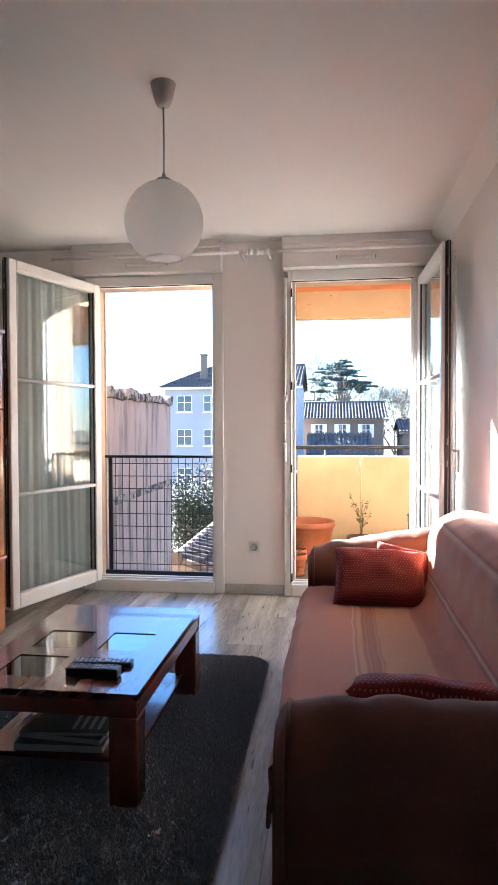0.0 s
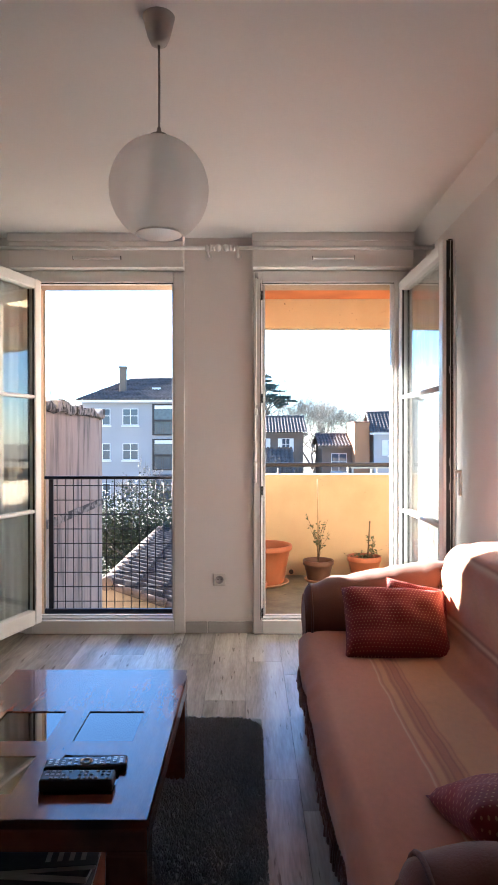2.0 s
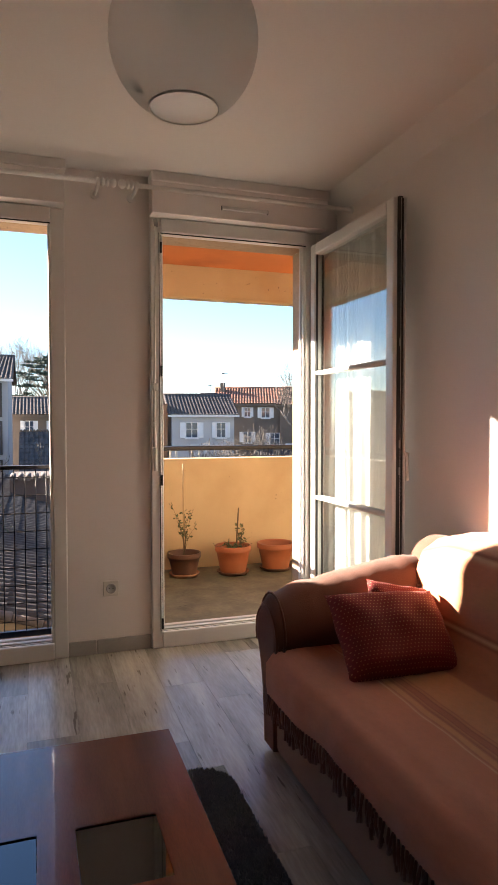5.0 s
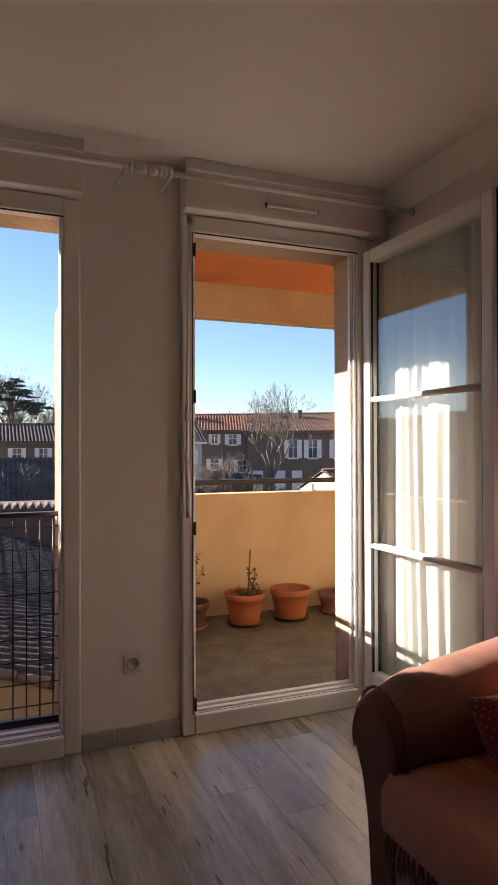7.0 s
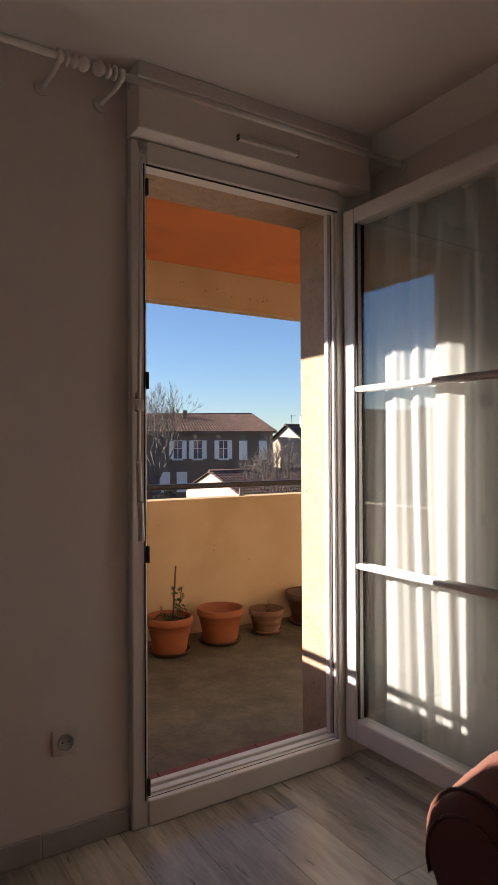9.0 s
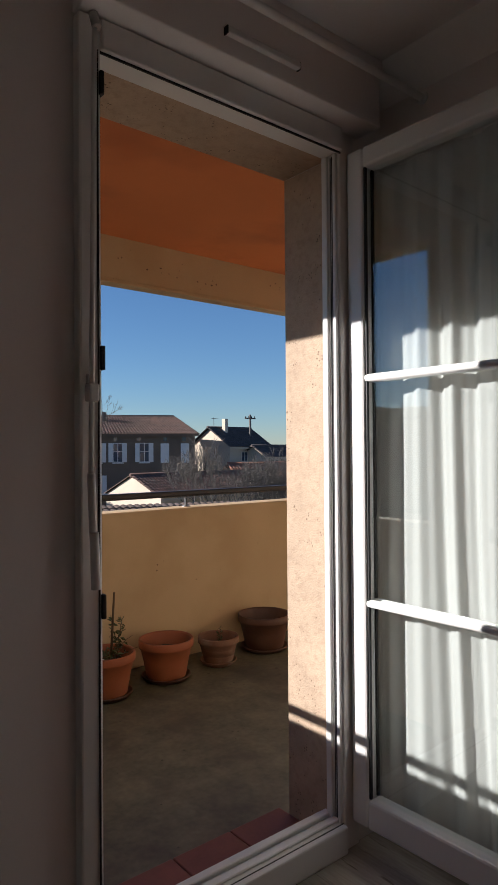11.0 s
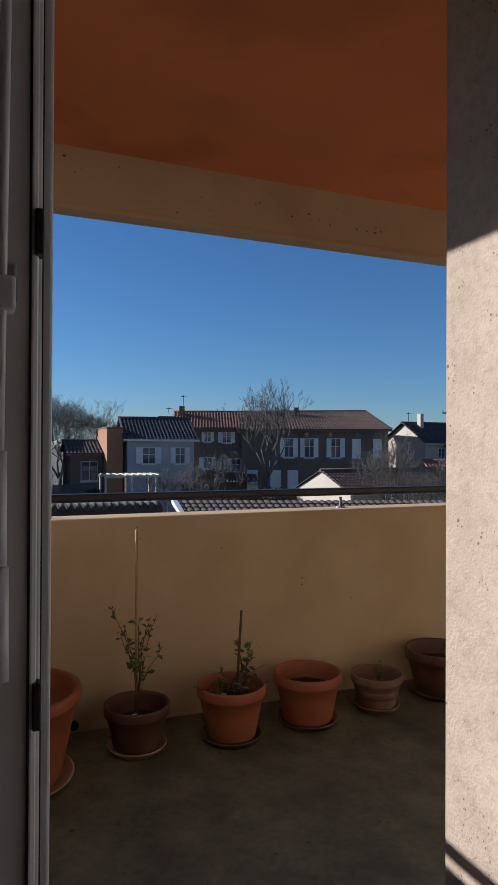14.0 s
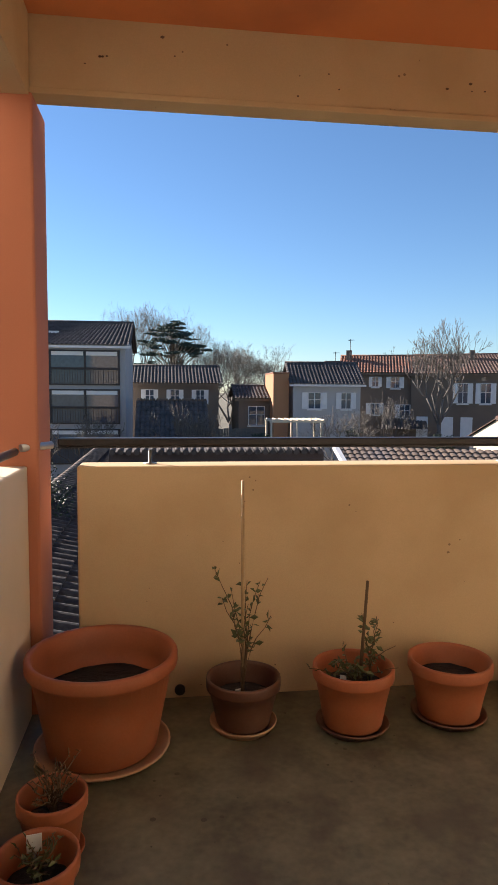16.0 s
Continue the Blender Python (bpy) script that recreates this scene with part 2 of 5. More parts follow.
def stripes(N, L, uv, old):
    sep = N.new("ShaderNodeSeparateXYZ")
    L.new(uv, sep.inputs[0])
    ramp = N.new("ShaderNodeValToRGB")
    ramp.color_ramp.interpolation = "EASE"
    e = ramp.color_ramp.elements
    rose, sand, dark, pale = (0.52, 0.215, 0.125, 1), (0.57, 0.29, 0.145, 1), (0.33, 0.125, 0.07, 1), (0.62, 0.40, 0.25, 1)
    mid = (0.42, 0.17, 0.095, 1)
    rows = [(0.0, rose), (0.262, rose), (0.266, pale), (0.270, rose), (0.274, mid), (0.278, sand), (0.290, sand), (0.294, mid), (0.299, dark), (0.303, sand), (0.307, dark), (0.312, mid), (0.325, mid), (0.329, dark), (0.334, sand), (0.339, mid), (0.345, sand), (0.46, sand), (0.47, mid), (0.58, rose), (0.59, dark), (0.60, pale), (0.61, dark), (0.62, rose), (0.70, sand), (0.78, rose), (0.80, pale), (0.81, dark), (0.82, rose), (1.0, rose)]
    e[0].position, e[0].color = rows[0]
    e[1].position, e[1].color = rows[-1]
    for pos, c in rows[1:-1]:
        n = e.new(pos)
        n.color = c
    L.new(sep.outputs[0], ramp.inputs[0])
    weave = N.new("ShaderNodeTexNoise")
    weave.inputs["Scale"].default_value = 60
    sc = N.new("ShaderNodeMapRange")
    sc.inputs[3].default_value, sc.inputs[4].default_value = 0.9, 1.1
    L.new(weave.outputs[0], sc.inputs[0])
    mul = N.new("ShaderNodeVectorMath"); mul.operation = "SCALE"
    L.new(ramp.outputs[0], mul.inputs[0]); L.new(sc.outputs[0], mul.inputs["Scale"])
    return mul.outputs[0]


def dots(N, L, uv, old):
    sc = N.new("ShaderNodeVectorMath"); sc.operation = "MULTIPLY"
    sc.inputs[1].default_value = (32, 25, 0)
    L.new(uv, sc.inputs[0])
    sep = N.new("ShaderNodeSeparateXYZ"); L.new(sc.outputs[0], sep.inputs[0])
    fl = N.new("ShaderNodeMath"); fl.operation = "FLOOR"; L.new(sep.outputs[1], fl.inputs[0])
    half = N.new("ShaderNodeMath"); half.operation = "MULTIPLY_ADD"; half.inputs[1].default_value = 0.5
    L.new(fl.outputs[0], half.inputs[0]); L.new(sep.outputs[0], half.inputs[2])
    com = N.new("ShaderNodeCombineXYZ"); L.new(half.outputs[0], com.inputs[0]); L.new(sep.outputs[1], com.inputs[1])
    fr = N.new("ShaderNodeVectorMath"); fr.operation = "FRACTION"; L.new(com.outputs[0], fr.inputs[0])
    di = N.new("ShaderNodeVectorMath"); di.operation = "DISTANCE"; di.inputs[1].default_value = (0.5, 0.5, 0)
    L.new(fr.outputs[0], di.inputs[0])
    ls = N.new("ShaderNodeMath"); ls.operation = "LESS_THAN"; ls.inputs[1].default_value = 0.17
    L.new(di.outputs["Value"], ls.inputs[0])
    mix = N.new("ShaderNodeMix"); mix.data_type = "RGBA"
    L.new(ls.outputs[0], mix.inputs[0]); L.new(old, mix.inputs[6])
    mix.inputs[7].default_value = (0.42, 0.16, 0.09, 1)
    return mix.outputs[2]


M_THROW = uv_pattern(mat("striped_throw", (0.4, 0.2, 0.13), 0.95, vary=0.12, scale=5, fine=500, bump=0.35, depth=0.002, sheen=0.25), stripes)
uv_pattern(M_CUSH, dots)


def sheer(name, color):
    """Thin voile: part of the light passes, part scatters through."""
    m = bpy.data.materials.new(name)
    m.use_nodes = True
    N, L = m.node_tree.nodes, m.node_tree.links
    N.remove(N["Principled BSDF"])
    d, t, p, m1, m2 = N.new("ShaderNodeBsdfDiffuse"), N.new("ShaderNodeBsdfTranslucent"), N.new("ShaderNodeBsdfTransparent"), N.new("ShaderNodeMixShader"), N.new("ShaderNodeMixShader")
    for n in (d, t):
        n.inputs[0].default_value = (*color, 1)
    m1.inputs[0].default_value, m2.inputs[0].default_value = 0.32, 0.11
    L.new(d.outputs[0], m1.inputs[1]); L.new(t.outputs[0], m1.inputs[2])
    L.new(m1.outputs[0], m2.inputs[1]); L.new(p.outputs[0], m2.inputs[2])
    L.new(m2.outputs[0], N["Material Output"].inputs[0])
    return m


M_VOILE = sheer("white_voile", (0.66, 0.668, 0.655))
M_OPAL = sheer("opal_glass", (0.95, 0.945, 0.93))
M_OPAL.node_tree.nodes["Mix Shader.001"].inputs[0].default_value = 0.21
M_OPAL.node_tree.nodes["Mix Shader"].inputs[0].default_value = 0.72


# ---- helpers of this scene ----
def bx(bm, x0, x1, y0, y1, z0, z1, bev=0.0, seg=2):
    """Adds a box, with its edges rounded by bev."""
    t = bmesh.new()
    bmesh.ops.create_cube(t, size=1.0)
    for v in t.verts:
        v.co = Vector(((x0 + x1) / 2 + v.co.x * (x1 - x0), (y0 + y1) / 2 + v.co.y * (y1 - y0), (z0 + z1) / 2 + v.co.z * (z1 - z0)))
    if bev:
        bmesh.ops.bevel(t, geom=t.edges[:], offset=bev, segments=seg, affect="EDGES", profile=0.5)
    add_bm(bm, t)
    return bm


def add_bm(bm, t, m=None):
    if m is not None:
        t.transform(m)
    me = bpy.data.meshes.new("tmp")
    t.to_mesh(me)
    t.free()
    bm.from_mesh(me)
    bpy.data.meshes.remove(me)


def box(x0, x1, y0, y1, z0, z1, bev=0.0, seg=2):
    return bx(bmesh.new(), x0, x1, y0, y1, z0, z1, bev, seg)


def lathe(profile, n=32):
    """A turned body from (radius, height) pairs."""
    bm = bmesh.new()
    rings = []
    for r, z in profile:
        rings.append([bm.verts.new((r * math.cos(2 * math.pi * k / n), r * math.sin(2 * math.pi * k / n), z)) for k in range(n)])
    for a, b in zip(rings, rings[1:]):
        for k in range(n):
            bm.faces.new((a[k], a[(k + 1) % n], b[(k + 1) % n], b[k]))
    if profile[0][0] > 1e-4:
        bm.faces.new(rings[0][::-1])
    if profile[-1][0] > 1e-4:
        bm.faces.new(rings[-1])
    bmesh.ops.remove_doubles(bm, verts=bm.verts[:], dist=1e-5)
    for f in bm.faces:
        f.smooth = True
    return bm


def tube(bm, pts, r0, r1=None, n=6):
    """Adds a round bar along the points, tapering from r0 to r1."""
    r1 = r0 if r1 is None else r1
    pts = [Vector(p) for p in pts]
    rings = []
    for i, p in enumerate(pts):
        d = (pts[min(i + 1, len(pts) - 1)] - pts[max(i - 1, 0)]).normalized()
        u = d.orthogonal().normalized()
        w = d.cross(u)
        r = r0 + (r1 - r0) * i / max(1, len(pts) - 1)
        rings.append([bm.verts.new(p + (u * math.cos(2 * math.pi * k / n) + w * math.sin(2 * math.pi * k / n)) * r) for k in range(n)])
    for a, b in zip(rings, rings[1:]):
        best = min(range(n), key=lambda s: (a[0].co - b[s].co).length)
        for k in range(n):
            f = bm.faces.new((a[k], a[(k + 1) % n], b[(k + 1 + best) % n], b[(k + best) % n]))
            f.smooth = True
    bm.faces.new(rings[0][::-1])
    bm.faces.new(rings[-1])
    return bm


def link(name, bm, material, smooth=False):
    me = bpy.data.meshes.new(name)
    bmesh.ops.recalc_face_normals(bm, faces=bm.faces[:])
    if smooth:
        for f in bm.faces:
            f.smooth = True
    bm.to_mesh(me)
    bm.free()
    me.materials.append(material)
    return new(name, me)


def part(name, bm, material, parent, label="", smooth=False):
    """One mesh under a thing or under a part, built in the thing's own coordinates."""
    ob = link(name, bm, material, smooth)
    ob.parent = parent
    if label:
        ob["label"] = label
    return ob


def structure(name, bm, material, label="", category=""):
    return tagged(link(name, bm, material), label, category, kind="structure")


def thing(name, label, category, m=None, group=""):
    ob = new(name)
    ob.empty_display_size = 0.1
    if m is not None:
        ob.matrix_basis = m
    return tagged(ob, label, category, group)

# ---- room ----
CEIL, WY, RX, LX, BACK = 2.47, 4.50, 0.734, -2.45, -1.7
floor = structure("floor", box(LX - 0.2, RX + 0.2, BACK - 0.2, 4.70, -0.28, -0.012), M_GROUT, "grey wood-look plank floor of the living room", "floor")
structure("ceiling", box(LX - 0.2, RX + 0.2, BACK - 0.2, 4.76, CEIL, CEIL + 0.25), M_CEIL, "plain white painted ceiling", "ceiling")
wn_ = bmesh.new()
for a in [(LX - 0.2, -1.755, WY, 4.78, -0.28, CEIL), (-0.785, -0.335, WY, 4.78, -0.28, CEIL), (0.588, RX + 0.2, WY, 4.78, -0.28, CEIL),
          (-1.755, -0.785, WY, 4.78, 2.216, CEIL), (-0.335, 0.588, WY, 4.78, 2.216, CEIL), (-1.755, -0.785, WY, 4.78, -0.28, -0.004), (-0.335, 0.588, WY, 4.78, -0.28, -0.06)]:
    bx(wn_, *a)
wall_n = structure("wall_north", wn_, M_WALL, "white painted window wall with two tall openings", "wall")
structure("wall_east", box(RX, RX + 0.2, BACK - 0.2, WY, -0.28, CEIL), M_WALL, "plain white painted side wall", "wall")
structure("wall_west", box(LX - 0.2, LX, BACK - 0.2, WY, -0.28, CEIL), M_WALL, "plain white painted side wall", "wall")
# closing wall out of view, kept dark so less light bounces into the room
structure("wall_south", box(LX, RX, BACK - 0.2, BACK, -0.28, CEIL), M_BACK, "unseen back wall, added in dark taupe to cut bounced light", "wall")
# outer skin of the facade with the rendered reveals
fa = bmesh.new()
for a in [(-9.0, -1.735, 4.7835, 4.79, -5.5, 6.0), (-0.80, -0.335, 4.7835, 4.79, -5.5, 6.0), (0.588, 6.0, 4.7835, 4.79, -5.5, 6.0), (-1.735, -0.80, 4.7835, 4.79, 2.216, 6.0), (-0.335, 0.588, 4.7835, 4.79, 2.216, 6.0), (-1.735, -0.80, 4.7835, 4.79, -5.5, 0.03), (-0.335, 0.588, 4.7835, 4.79, -5.5, -0.1)]:
    bx(fa, *a)
structure("facade", fa, M_CREAM, "cream rendered outer face of the building", "wall")
for a in ((0.582, 0.5885, 4.552, 4.791, -0.06, 2.208), (-0.3355, -0.329, 4.552, 4.791, -0.06, 2.208), (-0.329, 0.582, 4.552, 4.791, 2.209, 2.2165),
          (-0.792, -0.7855, 4.552, 4.791, 0.0, 2.208), (-1.7545, -1.748, 4.552, 4.791, 0.0, 2.208), (-1.748, -0.792, 4.552, 4.791, 2.209, 2.2165)):
    structure("window_reveal", box(*a), M_REVEAL, "rough pinkish render lining the opening", "reveal")
# shutter boxes over the two openings
for nm, xa, xb in (("shutter_box_1", -1.84, -0.772), ("shutter_box_2", -0.347, RX - 0.10)):
    sb = bmesh.new()
    bx(sb, xa, xb, 4.40, WY, 2.262, CEIL - 0.05, 0.004)
    bx(sb, xa - 0.004, xb + 0.004, 4.388, WY, CEIL - 0.052, CEIL, 0.006)
    structure(nm, sb, M_WALL, "white painted roller shutter box above the opening", "shutter box")
# cove between ceiling and side wall
cv = bmesh.new()
vs = [cv.verts.new(p) for p in ((RX, BACK, CEIL - 0.09), (RX, BACK, CEIL), (RX - 0.10, BACK, CEIL), (RX, WY, CEIL - 0.09), (RX, WY, CEIL), (RX - 0.10, WY, CEIL))]
for f in ((0, 1, 4, 3), (1, 2, 5, 4), (2, 0, 3, 5), (0, 2, 1), (3, 4, 5)):
    cv.faces.new([vs[i] for i in f])
structure("trim_cove", cv, M_CEIL, "white slanted cove along the ceiling edge", "trim")
# baseboards
for nm, a in (("baseboard", (-0.768, -0.632, 4.486, WY, 0.0, 0.072)), ("baseboard", (-0.628, -0.349, 4.486, WY, 0.0, 0.072)), ("baseboard", (RX - 0.014, RX, -1.0, WY - 0.02, 0.0, 0.072)), ("baseboard", (LX, -1.80, 4.486, WY, 0.0, 0.072))):
    structure(nm, box(*a, 0.003), M_BASEB, "grey tile baseboard strip along the wall", "baseboard")


# ---- windows ----
def fixed_frame(name, xa, xb, label):
    w = tagged(new(name), label, "window", kind="structure")
    for nm, a in (("jamb", (xa, xa + 0.055, 4.47, 4.55, 0.0, 2.258)), ("jamb", (xb - 0.068, xb, 4.482, 4.55, 0.0, 2.258)), ("head", (xa + 0.055, xb - 0.068, 4.465, 4.55, 2.185, 2.258)), ("threshold", (xa + 0.055, xb - 0.068, 4.466, 4.57, 0.0, 0.085))):
        part(nm, box(*a, 0.006), M_PVC, w)
    for x, y0, y1 in ((xa + 0.057, 4.515, 4.545), (xb - 0.075, 4.525, 4.548), (xb - 0.073, 4.490, 4.503)):
        part("rebate", box(x - 0.006, x + 0.006, y0, y1, 0.085, 2.185, 0.003), M_PVC, w)
    for y in (4.508, 4.520):
        part("groove", box(xb - 0.0695, xb - 0.066, y - 0.002, y + 0.002, 0.09, 2.18), M_SEAL, w)
    part("seal", box(xa + 0.0435, xa + 0.0465, 4.4662, 4.4706, 0.09, 2.18), M_SEAL, w)
    part("striker", box(xa + 0.012, xa + 0.030, 4.462, 4.4695, 1.375, 1.425, 0.004), M_STEEL, w, "small metal latch keeper")
    for ya, yb, pr in ((4.496, 4.506, 0.006), (4.520, 4.530, 0.005)):
        part("rib", box(xb - 0.068 - pr, xb - 0.0685, ya, yb, 0.088, 2.182, 0.0015), M_PVC, w)
    for ya, yb, zz, m in ((4.484, 4.488, 0.0862, M_SEAL), (4.502, 4.530, 0.094, M_PVC), (4.531, 4.536, 0.0862, M_SEAL), (4.538, 4.566, 0.101, M_PVC)):
        part("threshold_step", box(xa + 0.056, xb - 0.069, ya, yb, 0.0852, zz, 0.0004 if m is M_SEAL else 0.003, 1), m, w)
    part("jamb_seal", box(xb - 0.0705, xb - 0.0685, 4.509, 4.514, 0.088, 2.182), M_SEAL, w)
    part("outer_jamb", box(xa + 0.0555, xa + 0.077, 4.531, 4.572, 0.102, 2.184, 0.004), M_PVC, w)
    part("outer_seal", box(xa + 0.0555, xa + 0.064, 4.516, 4.5305, 0.102, 2.184), M_SEAL, w)
    part("head_seal", box(xa + 0.055, xb - 0.068, 4.475, 4.479, 2.179, 2.1845), M_SEAL, w)
    for z in (0.131, 0.892, 1.465, 2.105):
        part("hinge", box(xa + 0.050, xa + 0.060, 4.462, 4.486, z - 0.028, z + 0.028, 0.002), M_SEAL, w, "black striker plate")
    return w


def leaf(name, parent, hinge, free, label, handle_side):
    """An open glazed leaf from the hinge to the free end."""
    hx, hy = hinge
    dx, dy = free[0] - hx, free[1] - hy
    W = math.hypot(dx, dy)
    ob = new(name)
    ob.parent = parent
    ob["label"] = label
    ob.matrix_basis = pose(hx, hy, 0, 0, 0, math.degrees(math.atan2(dy, dx)))
    z0, z1, s, t = 0.088, 2.185, 0.062, 0.03
    for nm, a in (("stile", (0, s, -t, t, z0, z1)), ("stile", (W - s, W, -t, t, z0, z1)), ("rail", (s, W - s, -t, t, z1 - s, z1)), ("rail", (s, W - s, -t, t, z0, z0 + 0.088))):
        part(nm, box(*a, 0.008), M_PVC, ob)
    part("pane", box(s - 0.01, W - s + 0.01, -0.003, 0.003, z0 + 0.078, z1 - s + 0.01), M_GLASS, ob).visible_shadow = False
    for side in (-1, 1):
        sl = bmesh.new()
        for a in ((s, s + 0.006, z0 + 0.09, z1 - s), (W - s - 0.006, W - s, z0 + 0.09, z1 - s)):
            bx(sl, a[0], a[1], side * 0.012, side * 0.022, a[2], a[3])
        part("glazing_seal", sl, M_SEAL, ob)
        for z in (1.47, 0.775):
            b = bmesh.new()
            tube(b, [(s - 0.012, side * 0.014, z), (W - s + 0.012, side * 0.014, z)], 0.0125, n=10)
            part("glazing_bar", b, M_PVC, ob)
    for w0, w1 in ((-0.012, 0.006), (0.010, 0.019)):
        part("edge_seal", box(W + 0.0005, W + 0.003, min(handle_side * w0, handle_side * w1), max(handle_side * w0, handle_side * w1), z0 + 0.02, z1 - 0.004), M_SEAL, ob)
    part("edge_flange", box(W + 0.0005, W + 0.009, min(handle_side * 0.021, handle_side * 0.029), max(handle_side * 0.021, handle_side * 0.029), z0 + 0.004, z1 - 0.002, 0.002), M_PVC, ob)
    part("top_seal", box(0.02, W - 0.004, min(0, handle_side * 0.02), max(0, handle_side * 0.02), z1 + 0.0005, z1 + 0.005), M_SEAL, ob)
    for z in (0.45, 0.98, 1.10, 1.55, 2.02):
        part("latch", box(W + 0.0005, W + 0.006, handle_side * 0.004 - 0.004, handle_side * 0.004 + 0.004, z - 0.018, z + 0.018, 0.0015), M_STEEL, ob, "small metal latch plate")
    hd = bmesh.new()
    bx(hd, W - 0.055, W - 0.025, handle_side * 0.034 - 0.005, handle_side * 0.034 + 0.005, 0.95, 1.09, 0.004)
    tube(hd, [(W - 0.04, handle_side * 0.035, 1.05), (W - 0.04, handle_side * 0.07, 1.05)], 0.009)
    bx(hd, W - 0.05, W - 0.03, handle_side * 0.07 - 0.008, handle_side * 0.07 + 0.008, 0.93, 1.06, 0.006)
    part("handle", hd, M_PVC, ob, "white lever handle")
    return ob


win1 = fixed_frame("window_1", -1.775, -0.772, "white framed french window standing open behind an iron railing")
leaf("leaf", win1, (-1.672, 4.43), (-1.925, 3.612), "open glazed leaf with two white bars", -1)
win2 = fixed_frame("door_1", -0.345, 0.60, "white framed glazed balcony door standing open")
leaf("leaf", win2, (0.588, 4.476), (0.607, 3.617), "open glazed leaf with two white bars", 1)

# ---- balcony ----
BZ = -0.10
structure("balcony_floor", box(-0.634, 4.6, 4.791, 6.68, BZ - 0.2, BZ), M_CONC, "stained grey-brown concrete balcony floor", "floor")
structure("balcony_parapet", box(-0.378, 4.6, 6.68, 6.84, BZ - 0.2, 0.873, 0.008), M_YELLOW, "ochre rendered balcony parapet", "parapet")
structure("balcony_side_wall", box(-0.655, -0.55, 4.791, 6.60, BZ - 0.2, 0.886, 0.008), M_CREAM, "cream rendered low side wall of the balcony", "parapet")
structure("balcony_end_wall", box(4.6, 4.8, 4.791, 7.0, BZ - 0.2, 2.6), M_YELLOW, "plain rendered end wall of the balcony", "wall")
structure("balcony_pillar", box(-0.668, -0.508, 6.60, 6.86, -5.0, 2.268, 0.01), M_SALMON, "salmon orange rendered corner pillar of the balcony", "pillar")
bb = bmesh.new()
bx(bb, -0.63, 4.8, 6.62, 6.71, 2.275, 2.60)
bx(bb, -0.634, 4.796, 6.612, 6.716, 2.268, 2.292, 0.004)
structure("balcony_beam", bb, M_YELLOW, "ochre rendered beam over the balcony opening", "beam")
structure("balcony_side_beam", box(-0.632, -0.52, 4.791, 6.61, 2.255, 2.60), M_YELLOW, "ochre rendered side beam over the balcony", "beam")
structure("balcony_ceiling", box(-0.632, 4.8, 4.791, 6.72, 2.55, 2.75), M_ORANGE, "orange painted balcony ceiling", "ceiling")


def handrail(name, pts_x, along, fixed, label):
    r = thing(name, label, "railing")
    a, b = along
    if fixed[0] == "y":
        part("bar", box(a, b, fixed[1] - 0.03, fixed[1] + 0.03, 0.950, 0.982, 0.006), M_RAILBLK, r)
        part("lip", box(a, b, fixed[1] - 0.024, fixed[1] + 0.024, 0.942, 0.9495, 0.002), M_RAILBLK, r)
    else:
        rb_ = bmesh.new()
        tube(rb_, [(fixed[1], a, 0.942), (fixed[1], b, 0.942)], 0.0155, n=14)
        part("bar", rb_, M_RAILBLK, r)
        cap = bmesh.new()
        tube(cap, [(fixed[1] + 0.02, b + 0.01, 0.955), (fixed[1] + 0.12, b + 0.10, 0.960)], 0.015, n=14)
        part("end_cap", cap, M_STEEL, r, "steel rail connector")
    for p in pts_x:
        x, y = (p, fixed[1]) if fixed[0] == "y" else (fixed[1], p)
        bm = lathe([(0.028, 0.8725), (0.028, 0.878), (0.008, 0.88), (0.008, 0.932)], 12)
        bm.transform(Matrix.Translation((x, y, 0)))
        part("post", bm, M_STEEL, r, "short steel post with a foot plate")
    return r


handrail("handrail", (-0.09, 1.47, 3.0, 4.5), (-0.46, 4.6), ("y", 6.765), "dark metal handrail on the ochre parapet")
handrail("handrail", (5.0, 6.3), (4.84, 6.58), ("x", -0.592), "dark metal handrail on the cream side wall")


def pot(name, x, y, rim, d, material, label, saucer=True, base=0.72, deep=0.07, dish=None):
    """A planter standing on the balcony floor; rim: height of its rim, d: width over the rim."""
    p = thing(name, label, "plant pot", pose(x, y, BZ), "pots on the balcony")
    h, r = rim - BZ, d / 2
    lip = min(0.05, 0.17 * h + 0.012)
    rb = r * base
    t = 0.018 if saucer else 0.0
    rbody = r * 0.93
    prof = [(rb * 0.96, t), (rb, t + 0.008), (rb + (rbody - rb) * 0.5, t + (h - t) * 0.45), (rbody, h - lip), (r * 0.99, h - lip + 0.004), (r, h - lip + 0.012), (r, h - 0.008), (r * 0.985, h), (r * 0.93, h), (r * 0.90, h - 0.012), (r * 0.86, h - lip - 0.03), (r * 0.80, h - deep - 0.04)]
    part("body", lathe(prof, 40), material, p)
    soil = lathe([(r * 0.835, h - deep - 0.011), (r * 0.5, h - deep - 0.003), (0.0, h - deep)], 28)
    for v in soil.verts:
        v.co.z += 0.006 * noise.noise(v.co * 40)
    part("soil", soil, M_SOIL, p, "dark potting soil")
    if saucer:
        part("saucer", lathe([(rb * 1.05, 0.0), (rb * 1.22, 0.022), (rb * 1.25, 0.024), (rb * 1.25, 0.03), (rb * 1.20, 0.03), (rb * 1.05, 0.012), (0.0, 0.010)], 36), dish or material, p)
    return p


